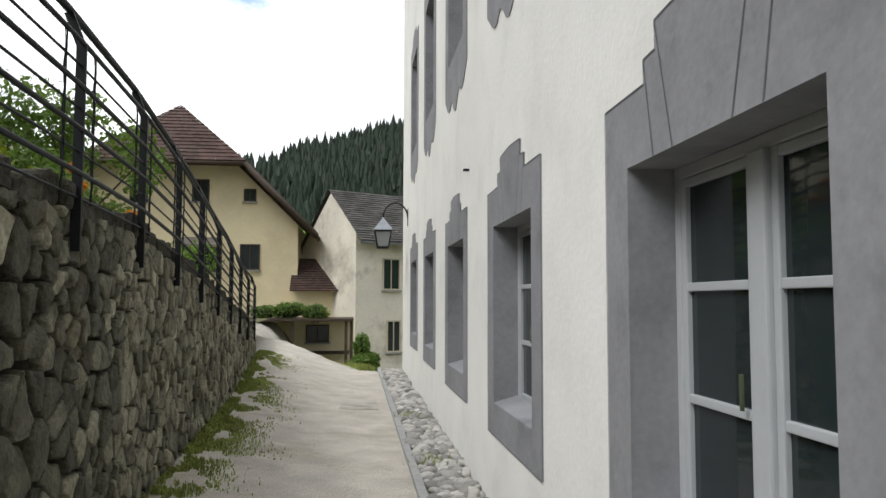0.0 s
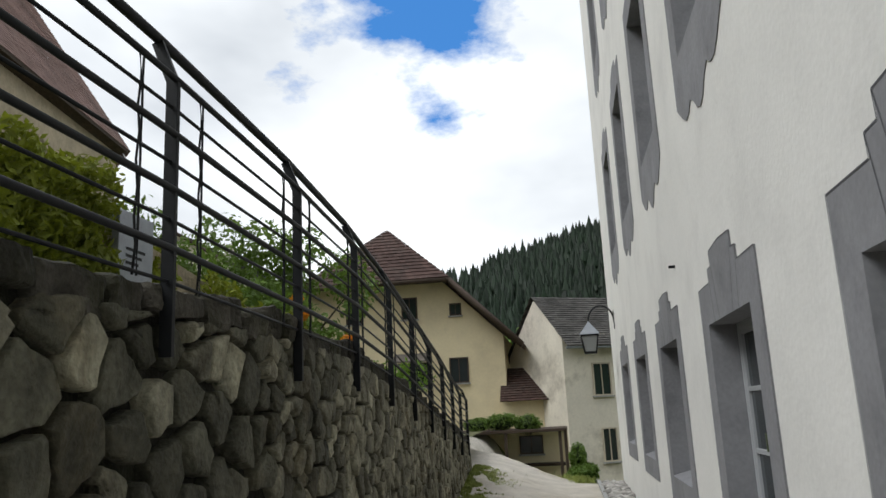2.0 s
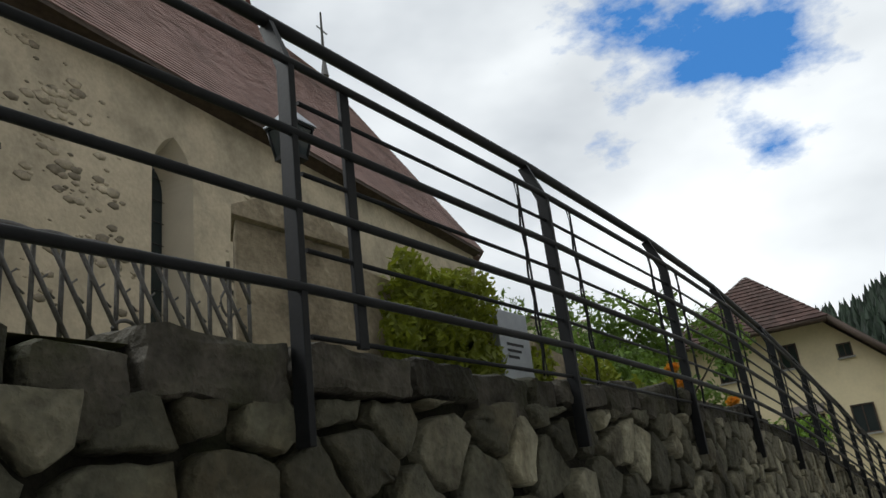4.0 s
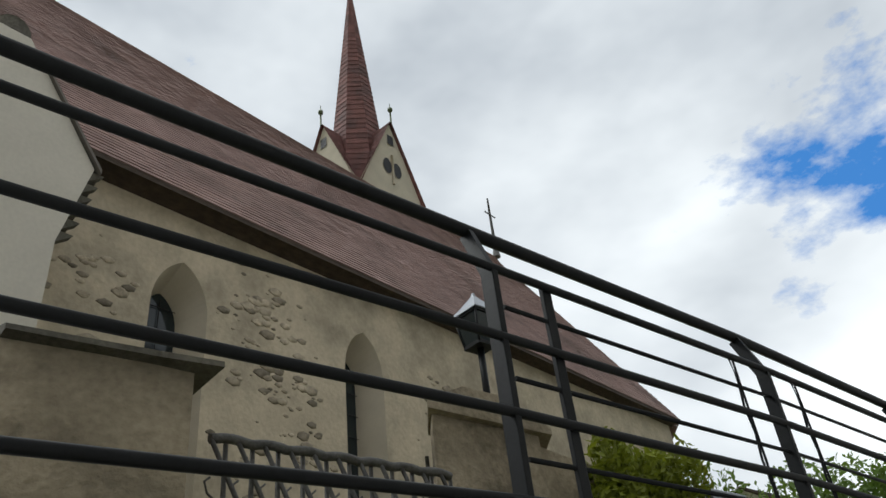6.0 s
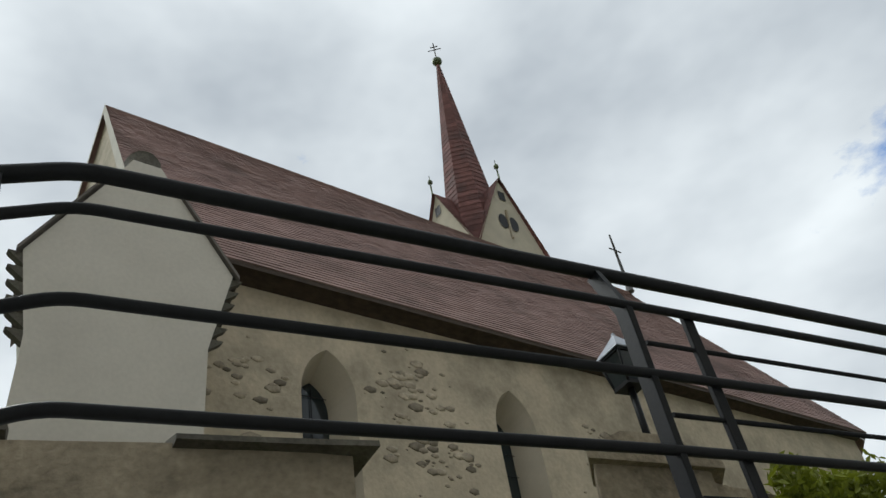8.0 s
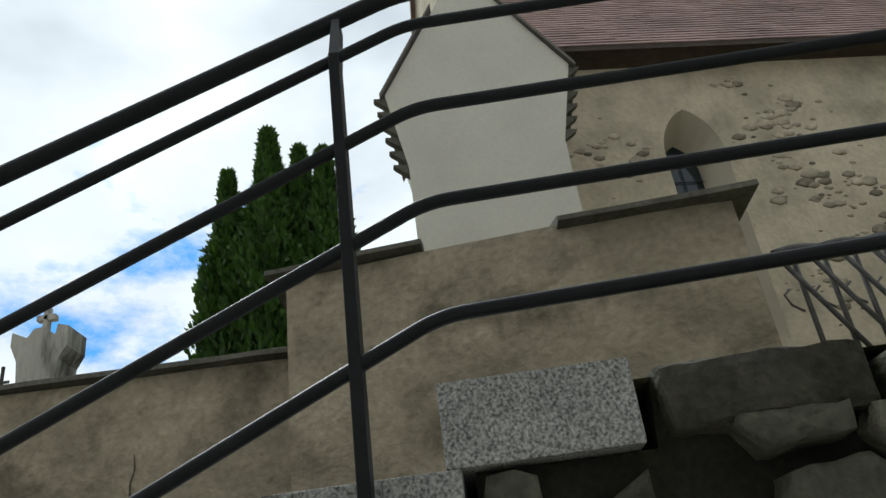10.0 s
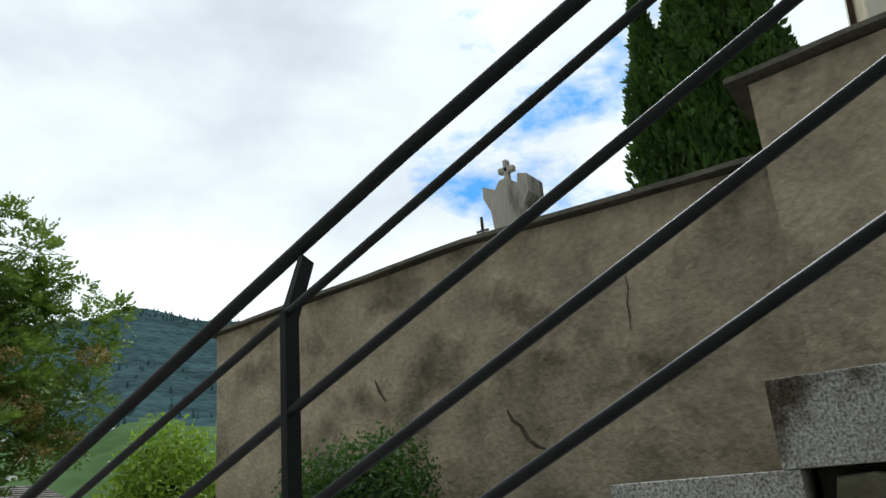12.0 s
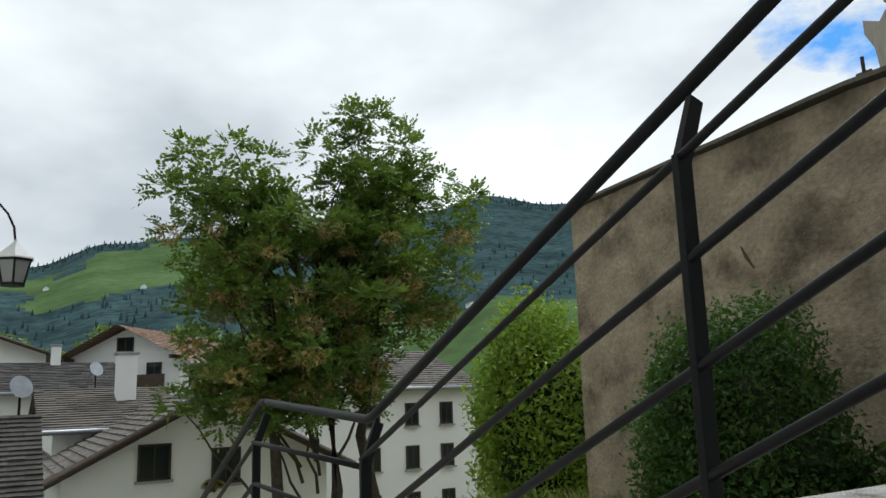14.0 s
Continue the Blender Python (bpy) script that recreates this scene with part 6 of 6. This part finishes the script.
make_offwhite_house()


def gable_house(name, label, x0, x1, y0, y1, zb, ze, zr, wall, roof, along="y", over=0.6, rows=18):
    """A plain house with a saddle roof; along: the direction of its ridge."""
    h = empty(name, label, "house")
    bm = bmesh.new()
    if along == "y":
        m = (x0 + x1) / 2
        prism(bm, [(x0, zb), (x1, zb), (x1, ze), (m, zr - 0.15), (x0, ze)], y0, y1, lambda a, b, d: (a, d, b))
        part("wall", bm, wall, h)
        k = (zr - ze) / (m - x0)
        for s in (x0 - over, x1 + over):
            e = ze - k * over
            tiled_slope("roof", (s, y0 - over, e), (s, y1 + over, e), (m, y1 + over, zr), (m, y0 - over, zr), rows, roof, h, 0.05)
            for yy in (y0 - over, y1 + over):
                bm = bmesh.new()
                tube(bm, [(s, yy, e - 0.06), (m, yy, zr - 0.06)], 0.1, 4)
                part("bargeboard", bm, M_WOOD, h)
    else:
        m = (y0 + y1) / 2
        prism(bm, [(y0, zb), (y1, zb), (y1, ze), (m, zr - 0.15), (y0, ze)], x0, x1, lambda a, b, d: (d, a, b))
        part("wall", bm, wall, h)
        k = (zr - ze) / (m - y0)
        for s in (y0 - over, y1 + over):
            e = ze - k * over
            tiled_slope("roof", (x0 - over, s, e), (x1 + over, s, e), (x1 + over, m, zr), (x0 - over, m, zr), rows, roof, h, 0.05)
            bm = bmesh.new()
            tube(bm, [(x0 - over, s, e - 0.05), (x1 + over, s, e - 0.05)], 0.08, 6)
            part("gutter", bm, M_METALGREY, h)
    return h


def make_village():
    a = gable_house("village_house", "white village house with a dusty brown tile roof", -7.7, -1.5, -27.0, -20.0, -6, 0.22, 1.80, M_HOUSEWHITE, M_TILE_BROWN, "y", 0.55)
    f = lambda p, q, d: (p, -20.0 + d, q)
    window(a, f, -3.76, -3.12, -0.1, 0.62)
    window(a, f, -5.4, -4.8, -0.3, 0.45)
    window(a, f, -3.7, -3.1, -2.6, -1.8)
    box = bush("window_box", "red and green flowers in a window box", (-4.75, -19.8, -0.35), (0.35, 0.14, 0.14), M_SEED, 71, 500, 0.04, 4)
    b = gable_house("village_house", "low village house with a grey-brown tile roof", -4.6, -1.6, -29.8, -24.4, -6, 1.12, 2.12, M_HOUSEWHITE, M_TILE_BROWN, "x", 0.4)
    c = gable_house("village_house", "long village house with a dark grey tile roof", -4.0, 9.0, -40.0, -31.0, -6, 2.25, 3.35, M_HOUSEWHITE, M_TILE_GREY, "x", 0.5)
    d = gable_house("village_house", "village house with a dark grey tile roof", -0.75, 6.0, -20.5, -16.5, -6, 0.1, 1.45, M_HOUSEWHITE, M_TILE_GREY, "x", 0.2)
    for x, y, z0, z1, w in ((-3.65, -26.2, 1.2, 3.1, 0.55), (-2.3, -35.0, 2.9, 3.95, 0.35)):
        ch = empty("chimney", "pale rendered chimney on a tiled roof", "chimney", "chimneys")
        box_part("chimney_body", (x - w / 2, y - w / 2, z0), (x + w / 2, y + w / 2, z1), M_HOUSEWHITE, ch, 0.01)
        box_part("cover", (x - w * 0.6, y - w * 0.6, z1 + 0.002), (x + w * 0.6, y + w * 0.6, z1 + 0.08), M_KERB, ch, 0.01)
    for x, y, z in ((-3.0, -28.0, 2.75), (-0.55, -18.5, 2.0)):
        s = empty("satellite_dish", "grey satellite dish on a short pole", "satellite dish", "satellite dishes")
        bm = bmesh.new()
        bmesh.ops.create_cone(bm, cap_ends=True, segments=18, radius1=0.06, radius2=0.24, depth=0.07, matrix=Matrix.Translation((x, y, z)) @ Euler((radians(-70), 0, 0.5)).to_matrix().to_4x4())
        part("dish", bm, M_METALGREY, s)
        bm = bmesh.new()
        tube(bm, [(x, y, z - 1.0), (x, y, z)], 0.025, 6)
        part("pole", bm, M_IRON, s)
    e = gable_house("chalet", "white chalet with wooden balcony and terracotta roof", -7.5, 0.0, -2.6, 2.6, -10, 3.75, 5.05, M_HOUSEWHITE, M_TILE_RED, "x", 0.8)
    front = lambda p, q, d: (d, p, q)
    for y in (-1.7, -0.3, 1.1):
        window(e, front, y, y + 0.6, 2.45, 3.35)
    window(e, front, -0.35, 0.35, 3.95, 4.5)
    side = lambda p, q, d: (p, 2.6 + d, q)
    for x in (-1.6, -3.4, -5.4):
        window(e, side, x, x + 0.7, 2.4, 3.3)
    box_part("balcony_floor", (0.01, -2.3, 2.15), (0.85, 2.3, 2.25), M_WOOD, e, 0.01)
    box_part("balcony_front", (0.79, -2.3, 2.252), (0.85, 2.3, 2.85), M_WOOD, e, 0.01)
    for y in (-2.6, 2.6):
        box_part("purlin", (-0.02, y * 0.97 - 0.09, 3.52), (0.75, y * 0.97 + 0.09, 3.68), M_WOOD, e, 0.01)
    e.matrix_world = pose(-5.25, -37.6, 0.0, 0, 0, 52)
    g = gable_house("chalet", "distant chalet with a brown roof", -2.6, 4.0, -54.0, -46.0, -6, 4.4, 5.6, M_HOUSEWHITE, M_TILE_BROWN, "y", 0.9)
    w = gable_house("white_block_house", "plain white three-storey house behind the tree", -15.5, -9.5, -34.0, -25.0, -8, 2.0, 3.4, M_HOUSEWHITE, M_TILE_BROWN, "x", 0.4)
    f = lambda p, q, d: (p, -25.0 + d, q)
    for x in (-14.5, -13.1, -11.6):
        for z in (0.6, -0.85, -2.4):
            window(w, f, x, x + 0.42, z, z + 0.68)


make_village()
NEIGHBOUR = gable_house("neighbour_house", "pale house with a grey roof beyond the garden", -29.2, -18.8, 45.0, 55.0, 0, 10.7, 13.9, M_OFFWHITE, M_TILE_GREY, "y", 0.4)
box_part("chimney", (-20.95, 46.0, 11.2), (-20.45, 46.5, 12.95), M_OFFWHITE, NEIGHBOUR, 0.02)


# ---- hills ----
def profile(table, a):
    for (p, v), (q, w) in zip(table, table[1:]):
        if p <= a <= q:
            f = (a - p) / (q - p)
            f = f * f * (3 - 2 * f)
            return v + (w - v) * f
    return table[-1][1] if a > table[-1][0] else table[0][1]


NORTH = ((-75, 15.5), (-20, 15.7), (-3.3, 12.9), (2.2, 11.5), (7.5, 9.8), (16, 7.0), (30, 3.5), (60, 3), (95, 5))
SOUTH = ((95, 8), (125, 12), (141, 13.7), (146, 14.6), (150, 13.6), (158, 11.9), (168, 11.6), (173, 11.0), (178, 9.2), (190, 9), (230, 11), (285, 14))


def polar(a, r):
    return -math.sin(radians(a)) * r, math.cos(radians(a)) * r


def hill(name, table, a0, a1, r0, r1, base, mat, label, rows=26, step=1.0):
    verts, faces = [], []
    n = int((a1 - a0) / step)
    for i in range(n + 1):
        a = a0 + i * step
        top = math.tan(radians(profile(table, a))) * r1
        for k in range(rows + 1):
            f = k / rows
            r = r0 + (r1 - r0) * f
            x, y = polar(a, r)
            z = base + (top - base) * (f ** 1.15) + noise.noise((x * 0.006, y * 0.006, 1)) * r1 * 0.012 * math.sin(f * math.pi)
            verts.append((x, y, z))
        x, y = polar(a, r1 * 1.4)
        verts.append((x, y, base))
    w = rows + 2
    for i in range(n):
        for k in range(rows + 1):
            faces.append((i * w + k, (i + 1) * w + k, (i + 1) * w + k + 1, i * w + k + 1))
    ob = mesh_part(name, verts, faces, mat, smooth=True)
    tagged(ob, label, "hill", kind="structure")
    return verts, w, n, rows


def conifers(name, label, spots, mat, sides=7):
    rng = random.Random(17)
    verts, faces = [], []
    for x, y, z, h in spots:
        for lo, hi, r in ((0.0, 0.55, 0.24), (0.22, 0.8, 0.19), (0.45, 1.0, 0.13)):
            o = len(verts)
            for s in range(sides):
                a = s * 6.283 / sides + rng.random()
                rr = h * r * rng.uniform(0.7, 1.25)
                verts.append((x + rr * math.cos(a), y + rr * math.sin(a), z + h * (lo + rng.uniform(-0.06, 0.06))))
            verts.append((x, y, z + h * hi))
            for s in range(sides):
                faces.append((o + s, o + (s + 1) % sides, o + sides))
    tagged(mesh_part(name, verts, faces, mat), label, "forest", kind="stuff")


def make_hills():
    rnd = random.Random(77)
    m_forest = material("forest_floor", (0.025, 0.042, 0.02), 0.95, scale=0.05, vary=0.3, bump=0, fine_bump=0, fine=0.3)
    hill("hill_north", NORTH, -75, 95, 130, 420, -3, m_forest, "steep wooded hillside behind the village")
    spots = []
    for i in range(7000):
        a = rnd.uniform(-22, 30)
        f = rnd.random() ** 0.7
        r = 130 + 290 * f
        top = math.tan(radians(profile(NORTH, a))) * 420
        x, y = polar(a, r)
        z = -3 + (top + 3) * f ** 1.15 + noise.noise((x * 0.006, y * 0.006, 1)) * 420 * 0.012 * math.sin(f * math.pi)
        spots.append((x, y, z - 1.8, rnd.uniform(5, 12)))
    conifers("forest_north", "dense dark green conifer forest on the hillside", spots, M_CONIFER)
    # the bluish haze of distance is mixed into these two base colours
    m_wood = material("haze_tinted_woods", (0.042, 0.072, 0.076), 1.0, scale=0.02, vary=0.3, bump=0, fine_bump=0, fine=0.12, fine_vary=0.35, spec=0.0)
    m_meadow = material("haze_tinted_meadow", (0.082, 0.13, 0.055), 1.0, scale=0.012, vary=0.25, bump=0, fine_bump=0, fine=0.1, spec=0.0)

    def meadow(x, y):
        a, rr = math.degrees(math.atan2(-x, y)) % 360, math.hypot(x, y)
        f = (rr - 190) / 810
        n = 0.16 * noise.noise((x * 0.006, y * 0.006, 3)) + 0.08 * noise.noise((x * 0.022, y * 0.022, 5))
        if a + 60 * n > 164:
            return 0.63 < f + n < 0.90 or f + n < 0.26
        return 0.12 < f + n < 0.40

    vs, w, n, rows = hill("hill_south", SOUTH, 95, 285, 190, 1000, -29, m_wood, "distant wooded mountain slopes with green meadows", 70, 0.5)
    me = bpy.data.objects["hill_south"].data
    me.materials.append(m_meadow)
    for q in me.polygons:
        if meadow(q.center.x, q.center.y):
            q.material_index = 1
    spots = []
    for i in range(2600):
        a = rnd.uniform(100, 186)
        f = rnd.choice((rnd.uniform(0.93, 1.0), rnd.uniform(0.0, 0.6)))
        r = 190 + 810 * f
        top = math.tan(radians(profile(SOUTH, a))) * 1000
        x, y = polar(a, r)
        if meadow(x, y):
            continue
        z = -29 + (top + 29) * f ** 1.15 + noise.noise((x * 0.006, y * 0.006, 1)) * 12 * math.sin(f * math.pi)
        spots.append((x, y, z - 2, rnd.uniform(5, 8)))
    # far trees share the woods colour with its painted haze
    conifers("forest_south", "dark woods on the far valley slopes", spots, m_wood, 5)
    # round leafy trees around the village
    for i in range(16):
        a = rnd.uniform(158, 184)
        r = rnd.uniform(58, 105)
        x, y = polar(a, r)
        simple_tree("village_tree", "leafy tree among the village houses", (x, y, ground_z(x, y)), 5.6 + r * math.tan(radians(rnd.uniform(3.6, 5.6))), rnd.uniform(3.4, 5.0), M_LEAF, 90 + i, 1600, 0.35)
    # far farmhouses
    for i in range(40):
        a, f = rnd.uniform(146, 181), rnd.uniform(0.22, 0.7)
        r = 190 + 810 * f
        top = math.tan(radians(profile(SOUTH, a))) * 1000
        x, y = polar(a, r)
        z = -29 + (top + 29) * f ** 1.15 + noise.noise((x * 0.006, y * 0.006, 1)) * 12 * math.sin(f * math.pi)
        s = rnd.uniform(1.6, 2.6)
        if not meadow(x, y):
            continue
        h = empty("farmhouse", "tiny white farmhouse on the far slope", "house", "far farmhouses")
        bm = bmesh.new()
        prism(bm, [(-s, -4), (s, -4), (s, s * 0.8), (0, s * 1.4), (-s, s * 0.8)], -s, s, lambda p, q, d: (x + p, y + d, z + q))
        part("wall", bm, M_HOUSEWHITE, h)
        mesh_part("roof", [(x - s * 1.2, y - s * 1.2, z + s * 0.7), (x, y - s * 1.2, z + s * 1.45), (x, y + s * 1.2, z + s * 1.45), (x - s * 1.2, y + s * 1.2, z + s * 0.7), (x + s * 1.2, y - s * 1.2, z + s * 0.7), (x + s * 1.2, y + s * 1.2, z + s * 0.7)], [(0, 1, 2, 3), (1, 4, 5, 2)], M_TILE_BROWN, h)


make_hills()
